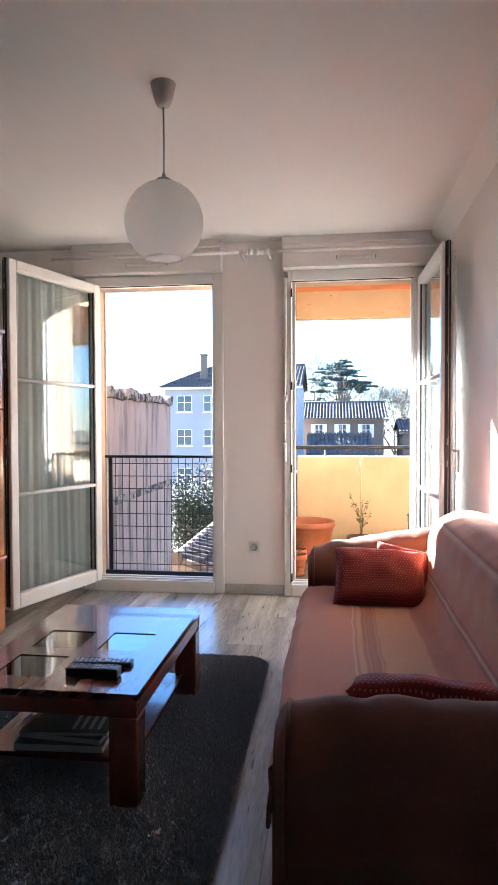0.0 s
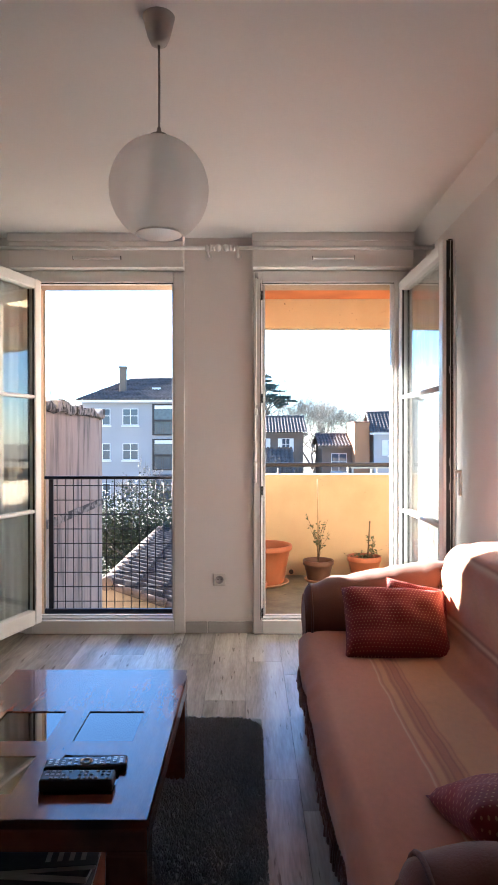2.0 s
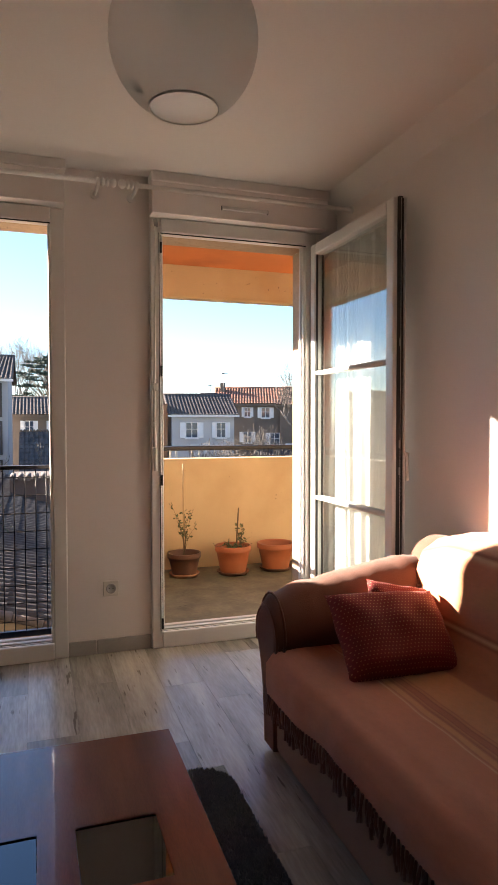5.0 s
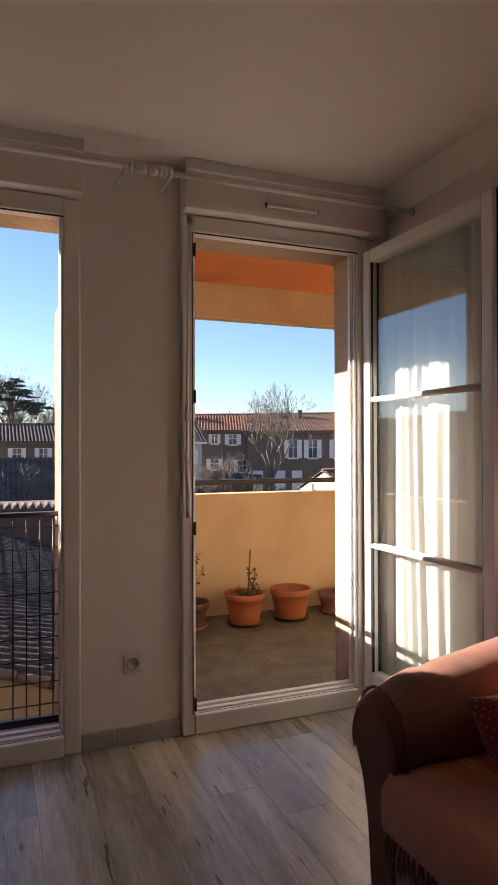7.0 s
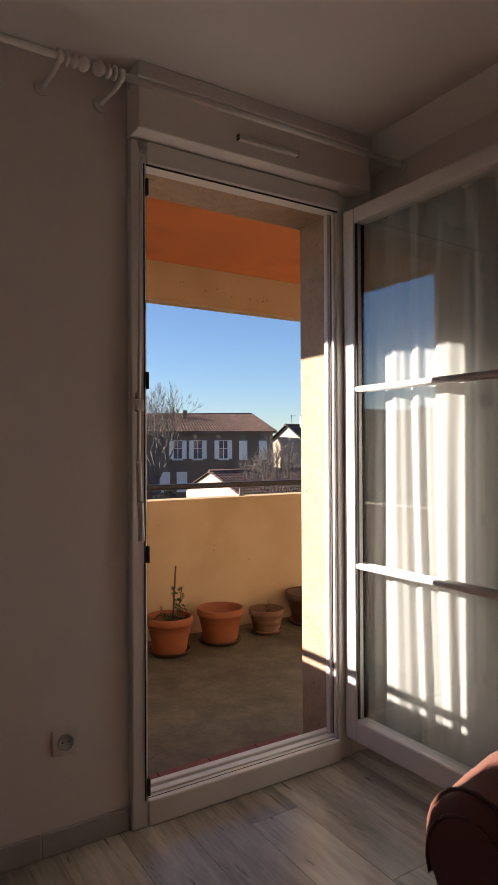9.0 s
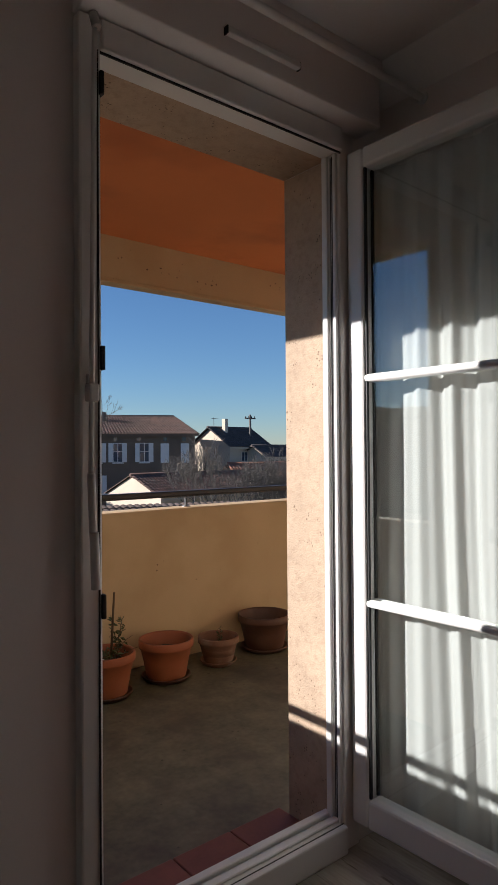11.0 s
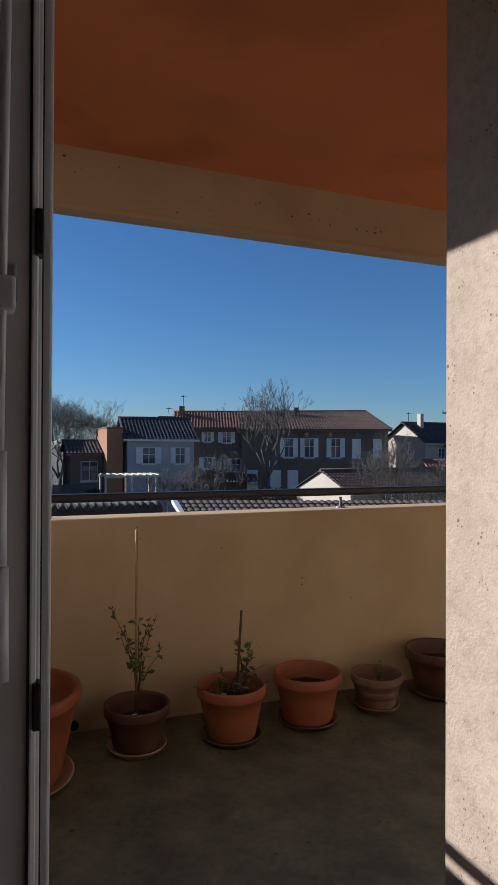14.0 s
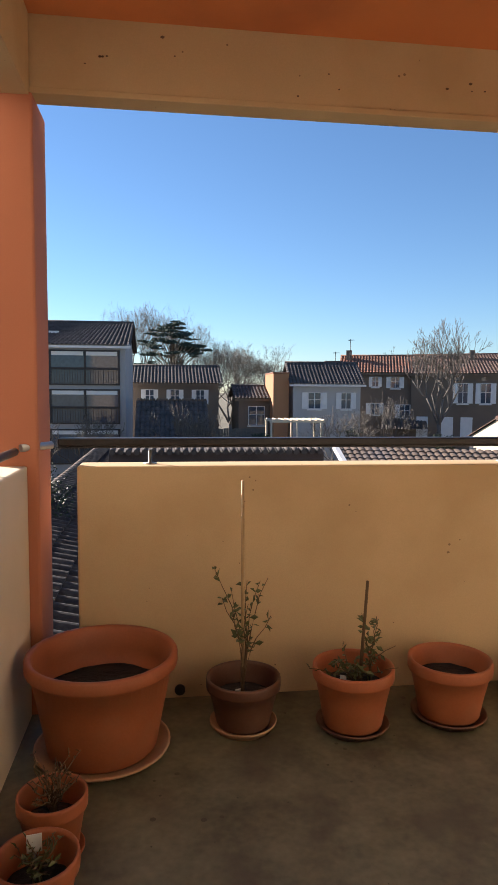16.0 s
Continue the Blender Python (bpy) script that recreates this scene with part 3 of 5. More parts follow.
pot("plant_pot", -0.25, 6.32, 0.26, 0.53, M_TERRA, "very large terracotta pot on a saucer, filled with soil", deep=0.13, dish=M_SAUCER)
pot("plant_pot", 0.265, 6.42, 0.10, 0.285, M_TERRADK, "brown terracotta pot with a small staked tree", dish=M_SAUCER)
pot("plant_pot", 0.68, 6.37, 0.145, 0.31, M_TERRA, "terracotta pot with a low leafy plant and stick", dish=M_TERRADK)
pot("plant_pot", 1.08, 6.40, 0.140, 0.325, M_TERRA, "terracotta pot with bare soil on a saucer", dish=M_TERRADK)
pot("plant_pot", 1.48, 6.42, 0.075, 0.26, M_TERRAOLD, "small weathered terracotta pot with a seedling")
pot("plant_pot", 1.90, 6.46, 0.14, 0.36, M_TERRADK, "wide dark brown glazed pot on a saucer")


SILL = thing("sill_tiles", "red terracotta sill tiles outside the balcony door", "sill")
SILL["kind"] = "structure"
for k in range(4):
    part("tile", box(-0.325 + k * 0.2265, -0.325 + k * 0.2265 + 0.223, 4.575, 4.84, -0.075, 0.0 - 0.028, 0.004), M_SILL, SILL)


# ---- furniture and fittings of the room ----
def soft(lo, hi, r, n=12, wrinkle=0.008, ws=7.0, seed=0.0):
    """A padded block with rounded edges and slight creases."""
    bm = bmesh.new()
    bmesh.ops.create_cube(bm, size=2.0)
    bmesh.ops.subdivide_edges(bm, edges=bm.edges[:], cuts=n, use_grid_fill=True)
    lo, hi = Vector(lo), Vector(hi)
    c, h = (lo + hi) / 2, (hi - lo) / 2
    for v in bm.verts:
        p = Vector([math.copysign(abs(v.co[i]) ** 0.8, v.co[i]) * h[i] for i in range(3)])
        q = Vector([max(-(h[i] - r), min(h[i] - r, p[i])) for i in range(3)])
        d = p - q
        out = d.normalized() if d.length > 1e-6 else Vector((0, 0, 0))
        v.co = c + q + out * min(r, d.length if d.length < r else r)
        w = noise.noise(v.co * ws + Vector((seed, 0, 0))) + 0.5 * noise.noise(v.co * ws * 2.3 + Vector((0, seed, 0)))
        v.co += out * wrinkle * w
    for f in bm.faces:
        f.smooth = True
    return bm


SOFA = thing("sofa", "terracotta fabric sofa with rounded arms against the wall", "sofa")
base_ = soft((-0.115, 1.40, 0.0), (0.70, 3.33, 0.372), 0.04, 24, 0.006)


def bow(y):
    """How far the loose covers of the seat bulge forward along the sofa."""
    return 0.012 * math.sin(math.pi * max(0.0, min(1.0, (y - 1.5) / 1.75))) ** 0.8


for v in base_.verts:
    if v.co.x < 0:
        v.co.x -= bow(v.co.y)
M_SKIRT = mat("pale_sofa_lining", (0.36, 0.235, 0.175), 0.9, vary=0.12, scale=5, fine=300, bump=0.3, depth=0.002)
part("base", base_, M_SKIRT, SOFA, "paler beige front panel")


def arm_outline(ym, out, stem):
    """A rolled arm on a stem that narrows towards the floor; out: +1 or -1, the side away from the seat; stem: how much fuller its foot is."""
    pts = [(-0.092, 0.02), (-0.094, 0.16), (-0.098, 0.30), (-0.110, 0.40)]
    for k in range(15):
        t = math.radians(200 - 220 * k / 14)
        pts.append((0.004 + 0.128 * math.cos(t), 0.452 + 0.135 * math.sin(t)))
    pts += [(0.108 + 0.2 * stem, 0.40), (0.060 + 0.6 * stem, 0.30), (0.030 + 0.9 * stem, 0.16), (0.012 + stem, 0.02)]
    return [(ym + out * y, z) for y, z in pts]


def sofa_arm(ym, out, rise, stem, seed):
    o = arm_outline(ym, out, stem)
    bm = bmesh.new()
    rings = []
    xs = [(-0.128, 0.66), (-0.1265, 0.79), (-0.121, 0.875), (-0.112, 0.93), (-0.10, 0.97), (-0.09, 0.985)] + [(-0.09 + 0.70 * (k / 30), min(1.0, 0.985 + 0.004 * k)) for k in range(1, 31)] + [(0.63, 0.96), (0.64, 0.8)]
    for x, s in xs:
        ring = []
        for i, (y, z) in enumerate(o):
            p = Vector((x, ym + (y - ym) * s, 0.31 + (z - 0.31) * s if z > 0.05 else z))
            k = max(0.0, (p.z - 0.33) / 0.27)
            g = math.exp(-max(0.0, x + 0.11) / 0.10) * min(1.0, k)
            p.z += 0.010 * g * math.sin(i * 2.1 + seed) + 0.007 * k * noise.noise(Vector((x * 9, y * 10, seed))) + 0.009 * k * noise.noise(Vector((x * 22, y * 16, seed)))
            p.z += rise * min(1.0, k) * max(0.0, min(1.0, (x + 0.08) / 0.5))
            pleat = math.exp(-max(0.0, x + 0.09) / 0.16) * min(1.0, max(0.0, k))
            p.z += 0.007 * pleat * math.sin(i * 1.9 + 14 * x + seed)
            p.y += 0.008 * noise.noise(Vector((x * 6, z * 9, seed + 5)))
            p.z -= 0.02 * k * max(0.0, 1 - abs(x + 0.09) / 0.1)
            ring.append(bm.verts.new(p))
        rings.append(ring)
    n = len(o)
    for a, b in zip(rings, rings[1:]):
        for i in range(n - 1):
            bm.faces.new((a[i], a[i + 1], b[i + 1], b[i])).smooth = True
        bm.faces.new((a[n - 1], a[0], b[0], b[n - 1]))
    bm.faces.new(rings[0])
    bm.faces.new(rings[-1][::-1])
    ob = part("arm", bm, M_SOFA, SOFA)
    pip = bmesh.new()
    tube(pip, [(-0.124, ym + (y - ym) * 0.84, 0.31 + (z - 0.31) * 0.84 - (0.018 if z > 0.4 else 0) if z > 0.05 else z) for y, z in o], 0.0055, n=6)
    part("piping", pip, M_SOFA, ob)
    pip = bmesh.new()
    tube(pip, [(-0.100, ym + (y - ym) * 0.99, 0.31 + (z - 0.31) * 0.99 - (0.016 if z > 0.4 else 0) if z > 0.05 else z) for y, z in o], 0.005, n=6)
    part("piping", pip, M_SOFA, ob)


sofa_arm(3.315, 1, 0.09, 0.0, 1.3)
sofa_arm(1.43, -1, 0.0, 0.105, 4.1)
back = soft((0.505, 1.30, 0.28), (0.70, 3.40, 0.752), 0.10, 18, 0.008, 6, 2.2)
for v in back.verts:
    v.co.x -= 0.12 * (0.80 - v.co.z)
part("backrest", back, M_SOFA, SOFA)

# striped throw over seat and backrest
prof = [(-0.150, 0.268), (-0.157, 0.305), (-0.157, 0.345), (-0.122, 0.386), (-0.04, 0.396), (0.14, 0.392), (0.36, 0.398), (0.415, 0.44), (0.44, 0.56), (0.458, 0.69), (0.482, 0.758), (0.55, 0.798), (0.63, 0.802), (0.70, 0.785)]
th = bmesh.new()
uvl = th.loops.layers.uv.new("UVMap")
dist = [0.0]
for a, b in zip(prof, prof[1:]):
    dist.append(dist[-1] + math.hypot(b[0] - a[0], b[1] - a[1]))
fine = [k / 64 for k in range(65)]
rows_ = []
NY = 90
for j in range(NY + 1):
    y = 1.56 + (3.235 - 1.56) * j / NY
    row = []
    for f in fine:
        d = f * dist[-1]
        i = max(k for k in range(len(dist) - 1) if dist[k] <= d + 1e-9)
        g = (d - dist[i]) / (dist[i + 1] - dist[i])
        x, z = prof[i][0] + (prof[i + 1][0] - prof[i][0]) * g, prof[i][1] + (prof[i + 1][1] - prof[i][1]) * g
        if x < 0.05:
            x -= bow(y) * min(1.0, (0.05 - x) / 0.15)
        if f < 0.06:
            z += -0.03 * max(0.0, (y - 2.75) / 0.45) + 0.02 * noise.noise(Vector((0, y * 2.5, 1)))
        if z > 0.6:
            z -= 0.05 * max(0.0, (y - 3.0) / 0.235) ** 2
        w = 0.008 * noise.noise(Vector((x * 5, y * 3, z * 5))) + 0.005 * noise.noise(Vector((x * 13, y * 9, z * 13)))
        x -= 0.010 * max(0.0, noise.noise(Vector((y * 7, z * 3, 0)))) * (1 if f < 0.2 else 0.3)
        row.append((th.verts.new((x - (w if z < 0.4 or z > 0.46 else 0), y, z + (w if 0.4 <= z else 0))), f, y))
    rows_.append(row)
for r0, r1 in zip(rows_, rows_[1:]):
    for k in range(64):
        q = (r0[k], r0[k + 1], r1[k + 1], r1[k])
        fc = th.faces.new([v[0] for v in q])
        fc.smooth = True
        for lp, v in zip(fc.loops, q):
            lp[uvl].uv = (v[1], v[2])
front_edge = [(r[0][0].co.copy()) for r in rows_]
THROW = thing("sofa_throw", "pink and sand striped cotton throw with fringe on the sofa", "throw")
part("cloth", th, M_THROW, THROW)
fr = bmesh.new()
for k in range(150):
    p = front_edge[min(NY, int(k * NY / 150))] + Vector((-0.003, random.uniform(-0.006, 0.006), 0.004))
    dy, ln = random.uniform(-0.018, 0.018), random.uniform(0.05, 0.078)
    tube(fr, [p, p + Vector((-0.004, dy * 0.4, -ln * 0.5)), p + Vector((random.uniform(-0.008, 0.006), dy, -ln))], 0.0035, 0.0055, n=5)
part("fringe", fr, M_SOFA, THROW, "knotted rust-brown fringe")["kind"] = "stuff"


def cushion(name, m, w, h, t, label):
    bm = bmesh.new()
    uvl = bm.loops.layers.uv.new("UVMap")
    n = 22
    grid = {}
    for s in (1, -1):
        for i in range(n + 1):
            for j in range(n + 1):
                u, v = i / n * 2 - 1, j / n * 2 - 1
                if s == -1 and (abs(u) == 1 or abs(v) == 1):
                    grid[s, i, j] = grid[1, i, j]
                    continue
                e = (1 - u ** 4) * (1 - v ** 4)
                k = 1 - 0.05 * (1 - abs(v) ** 2) * abs(u) ** 3
                l = 1 - 0.05 * (1 - abs(u) ** 2) * abs(v) ** 3
                x, y = u * w / 2 * k, v * h / 2 * l
                z = s * t / 2 * max(0.0, e) ** 0.45 + 0.012 * noise.noise(Vector((u * 2.2, v * 2.2, s * 3)))
                grid[s, i, j] = bm.verts.new((x, y, z))
        for i in range(n):
            for j in range(n):
                q = [(i, j), (i + 1, j), (i + 1, j + 1), (i, j + 1)]
                f = bm.faces.new([grid[s, a, b] for a, b in (q if s == 1 else q[::-1])])
                f.smooth = True
                for lp, (a, b) in zip(f.loops, q if s == 1 else q[::-1]):
                    lp[uvl].uv = (a / n, b / n)
    c = thing(name, label, "cushion", m, "cushions on the sofa")
    part("cover", bm, M_CUSH, c)
    return c


cushion("cushion", pose(0.206, 2.985, 0.486, 45, 2.5, -1), 0.415, 0.32, 0.13, "dark red cushion with small pale dots against the sofa arm")
cushion("cushion", pose(0.315, 3.10, 0.482, 58, 12, -2), 0.27, 0.29, 0.09, "dark red cushion tucked behind another against the sofa arm")
cushion("cushion", pose(0.25, 1.755, 0.452, 22, -3, 178), 0.44, 0.34, 0.12, "dark red dotted cushion lying on the sofa seat")

# coffee table
TBL = thing("coffee_table", "dark cherry wood coffee table with four dark glass insets", "table")
TX0, TX1, TY0, TY1, TZ = -1.215, -0.592, 1.875, 2.80, 0.375
PX = ((-1.112, -0.930), (-0.857, -0.690))
PY = ((1.975, 2.165), (2.243, 2.440))
xs = [TX0, PX[0][0], PX[0][1], PX[1][0], PX[1][1], TX1]
ys = [TY0, PY[0][0], PY[0][1], PY[1][0], PY[1][1], TY1]
top = bmesh.new()
for i in range(5):
    for j in range(5):
        if i in (1, 3) and j in (1, 3):
            continue
        bx(top, xs[i], xs[i + 1], ys[j], ys[j + 1], TZ - 0.022, TZ)
bmesh.ops.remove_doubles(top, verts=top.verts[:], dist=1e-4)
inner = [f for f in top.faces if abs(f.normal.z) < 0.5 and len([g for e in f.edges for g in e.link_faces]) > 8]
bmesh.ops.delete(top, geom=inner, context="FACES_ONLY")
part("tabletop", top, M_WOOD, TBL)
for i, a in enumerate(PX):
    for b in PY:
        part("glass_inset", box(a[0] + 0.0015, a[1] - 0.0015, b[0] + 0.0015, b[1] - 0.0015, TZ - 0.016, TZ - 0.003), M_DARKGLASS, TBL, "dark reflecting glass inset")
for a in ((TX0, TX1, TY0, TY0 + 0.03), (TX0, TX1, TY1 - 0.03, TY1), (TX0, TX0 + 0.03, TY0 + 0.03, TY1 - 0.03), (TX1 - 0.03, TX1, TY0 + 0.03, TY1 - 0.03)):
    part("apron", box(*a, TZ - 0.075, TZ - 0.0225, 0.006), M_WOOD, TBL)
for x in (TX0, TX1 - 0.095):
    for y in (TY0, TY1 - 0.095):
        part("leg", box(x + 0.001, x + 0.094, y + 0.001, y + 0.094, 0.015, TZ - 0.0755, 0.010), M_WOOD, TBL)
part("shelf", box(TX0 + 0.05, TX1 - 0.05, TY0 + 0.10, TY1 - 0.10, 0.105, 0.122, 0.003), M_WOOD, TBL)
M_PAPER = mat("magazine_paper", (0.45, 0.43, 0.40), 0.6, vary=0.15, scale=30, fine=300, stretch=(1, 1, 20), bump=0.1)
M_COVER = mat("dark_cover", (0.05, 0.055, 0.06), 0.35, vary=0.4, scale=6, bump=0)
for k, (x, y, z, a, w, h, t) in enumerate(((-0.90, 2.10, 0.122, 3, 0.30, 0.23, 0.028), (-0.89, 2.11, 0.150, -4, 0.29, 0.22, 0.022), (-0.88, 2.10, 0.172, 6, 0.27, 0.21, 0.016))):
    bk = thing("magazine", "closed magazine in a small stack under the table", "magazine", pose(x, y, z, 0, 0, a), "magazines")
    part("paper_block", box(-w / 2, w / 2 - 0.004, -h / 2 + 0.003, h / 2 - 0.003, 0.002, t - 0.002), M_PAPER, bk)
    part("cover", box(-w / 2, w / 2, -h / 2, h / 2, t - 0.002, t - 0.0003), M_COVER, bk)
    if k == 2:
        for i in range(4):
            part("stripe", box(0.01 + i * 0.028, 0.022 + i * 0.028, -h / 2 + 0.02, h / 2 - 0.03, t - 0.0003, t + 0.0005), M_PAPER, bk)


def remote(m, w, d, t, label, ring):
    r = thing("remote_control", label, "remote control", m, "remote controls")
    part("body", box(-w / 2, w / 2, -d / 2, d / 2, 0.0, t, 0.005), M_BLACK, r)
    keys = bmesh.new()
    for i in range(12):
        for j in range(4 if ring else 3):
            x, y = -w / 2 + 0.014 + i * (w - 0.028) / 11, -d / 2 + 0.010 + j * (d - 0.020) / (3 if ring else 2)
            if abs(x) < 0.02 and ring or (i + j) % 5 == 0 or (not ring and 4 < i < 6):
                continue
            bx(keys, x - 0.0042, x + 0.0042, y - 0.0032, y + 0.0032, t - 0.001, t + 0.0015)
    part("keys", keys, M_GREYKEY if not ring else M_STEEL, r, "small grey push buttons")["kind"] = "stuff"
    if ring:
        part("ring", lathe([(0.016, t - 0.001), (0.016, t + 0.002), (0.008, t + 0.002), (0.008, t - 0.001)], 24), M_PLASTIC, r, "pale round navigation ring")


remote(pose(-0.782, 2.098, TZ, 0, 0, 5), 0.205, 0.046, 0.017, "slim black remote control with a pale ring on the table", True)
remote(pose(-0.780, 2.008, TZ, 0, 0, 1), 0.175, 0.050, 0.030, "thick black remote control on the coffee table", False)

# rug
RUG = thing("rug", "dark grey shaggy rug under the coffee table", "rug")
part("backing", soft((-1.85, 0.35, 0.0), (-0.315, 3.215, 0.022), 0.010, 8, 0.002), M_RUG, RUG)
rr = random.Random(5)
pv, pf = [], []
for k in range(80000):
    y = 0.9 + 2.305 * rr.random() ** 0.7
    x = -1.83 + 1.513 * rr.random() ** 0.75
    if (x + 0.455) ** 2 + (y - 3.075) ** 2 > 0.14 ** 2 and x > -0.455 and y > 3.075:
        continue
    h, a, s = rr.uniform(0.005, 0.016), rr.uniform(0, 1.57), rr.uniform(0.004, 0.008)
    dx, dy = rr.uniform(-0.007, 0.007), rr.uniform(-0.007, 0.007)
    c, sn, n = math.cos(a) * s, math.sin(a) * s, len(pv)
    pv += [(x - c, y - sn, 0.019), (x + sn, y - c, 0.019), (x + c, y + sn, 0.019), (x - sn, y + c, 0.019), (x + dx, y + dy, 0.020 + h)]
    pf += [(n, n + 1, n + 4), (n + 1, n + 2, n + 4), (n + 2, n + 3, n + 4), (n + 3, n, n + 4)]
shag = bpy.data.meshes.new("shag")
shag.from_pydata(pv, [], pf)
pile = bmesh.new()
pile.from_mesh(shag)
bpy.data.meshes.remove(shag)
part("shag", pile, M_RUG, RUG, "thick uneven shag pile")["kind"] = "stuff"

# pendant lamp
LAMP = thing("pendant_lamp", "frosted glass globe lamp hanging from the ceiling", "pendant lamp", pose(-0.635, 2.39, 0))
gl = []
R, ZC = 0.148, 1.957
for k in range(30):
    a = math.radians(-62 + (86 + 62) * k / 29)
    gl.append((R * math.cos(a), ZC + R * 1.03 * math.sin(a)))
shell = lathe(gl, 48)
bmesh.ops.delete(shell, geom=[f for f in shell.faces if len(f.verts) > 4], context="FACES_ONLY")
part("globe", shell, M_OPAL, LAMP, "white frosted glass globe open below")
ringb = bmesh.new()
tube(ringb, [(gl[0][0] * math.cos(k * math.pi / 24), gl[0][0] * math.sin(k * math.pi / 24), gl[0][1]) for k in range(49)], 0.0022, n=6)
part("glass_rim", ringb, M_LAMP, LAMP)
part("bulb_holder", lathe([(0.018, 2.05), (0.020, 2.06), (0.020, 2.10), (0.006, 2.115)], 16), M_STEEL, LAMP)
part("bulb", lathe([(0.0, 1.965), (0.016, 1.97), (0.027, 1.99), (0.027, 2.005), (0.014, 2.04), (0.013, 2.055)], 20), M_LAMP, LAMP)
part("collar", lathe([(0.030, 2.112), (0.026, 2.118), (0.008, 2.126), (0.006, 2.14)], 20), M_STEEL, LAMP)
cord = bmesh.new()
tube(cord, [(0, 0, 2.13), (0.001, 0, 2.25), (0, 0, 2.40)], 0.0035, n=8)
part("cord", cord, M_STEEL, LAMP, "thin grey cord")
part("ceiling_rose", lathe([(0.010, 2.385), (0.024, 2.390), (0.034, 2.412), (0.047, CEIL - 0.004), (0.048, CEIL)], 28), M_STEEL, LAMP, "brushed metal cup")

# curtain rods with turned finials
for x0, x1, fin in ((-1.95, -0.592, 1), (-0.468, RX, -1)):
    rod = thing("curtain_rod", "white painted wooden curtain rod with turned finials", "curtain rod", None, "curtain rods")
    b = bmesh.new()
    tube(b, [(x0, 4.31, 2.352), (x1, 4.31, 2.352)], 0.0115, n=12)
    part("bar", b, M_PVC, rod)
    e = x1 if fin == 1 else x0
    f = lathe([(0.0125, -0.02), (0.026, -0.014), (0.027, -0.006), (0.014, 0.0), (0.014, 0.006), (0.027, 0.012), (0.027, 0.020), (0.013, 0.026), (0.019, 0.032), (0.028, 0.044), (0.028, 0.054), (0.018, 0.068), (0.0, 0.073)], 20)
    f.transform(pose(e, 4.31, 2.352, 0, 90 if fin == 1 else -90, 0) @ Matrix.Scale(0.8, 4))
    part("finial", f, M_PVC, rod, "turned white finial")
    bxs = (e - 0.03 if fin == 1 else e + 0.03)
    br = bmesh.new()
    tube(br, [(bxs, 4.31, 2.342), (bxs, 4.36, 2.338), (bxs, 4.43, 2.345), (bxs, 4.497, 2.350)], 0.009, n=8)
    tube(br, [(bxs, 4.488, 2.350), (bxs, 4.499, 2.350)], 0.024, n=14)
    tube(br, [(bxs - 0.008, 4.31, 2.352), (bxs + 0.008, 4.31, 2.352)], 0.018, n=14)
    part("bracket", br, M_PVC, rod, "white wooden wall bracket")
    if fin == -1:
        g = bmesh.new()
        tube(g, [(RX - 0.012, 4.31, 2.352), (RX - 0.0005, 4.31, 2.352)], 0.02, n=14)
        part("socket", g, M_PVC, rod)


def curtain(a, b, z0, z1, folds, amp, label, seed):
    """A gathered voile hanging between two points of the plan."""
    c = thing("curtain", label, "curtain", None, "voile curtains")
    bm = bmesh.new()
    d = Vector((b[0] - a[0], b[1] - a[1]))
    nrm = Vector((-d.y, d.x)).normalized()
    nx, nz = 150, 14
    g = []
    for j in range(nz + 1):
        fz = j / nz
        row = []
        for i in range(nx + 1):
            f = i / nx
            ph = f * folds * 2 * math.pi + 2.6 * noise.noise(Vector((f * 4, seed, fz * 0.9)))
            o = amp * (0.75 + 0.5 * noise.noise(Vector((f * 7, seed + 3, 0)))) * (math.sin(ph) + 0.28 * math.sin(2.7 * ph + seed)) * (1 - 0.35 * fz)
            row.append(bm.verts.new((a[0] + d.x * f + nrm.x * o, a[1] + d.y * f + nrm.y * o, z0 + (z1 - z0) * fz)))
        g.append(row)
    for r0, r1 in zip(g, g[1:]):
        for i in range(nx):
            bm.faces.new((r0[i], r0[i + 1], r1[i + 1], r1[i])).smooth = True
    part("voile", bm, M_VOILE, c)
    hem = bmesh.new()
    for i in range(0, nx, 6):
        tube(hem, [(a[0] + d.x * i / nx, a[1] + d.y * i / nx, z1 - 0.01), (a[0] + d.x * i / nx, a[1] + d.y * i / nx, z1 + 0.03)], 0.002, n=4)
    part("heading", hem, M_PVC, c)["kind"] = "stuff"
    return c


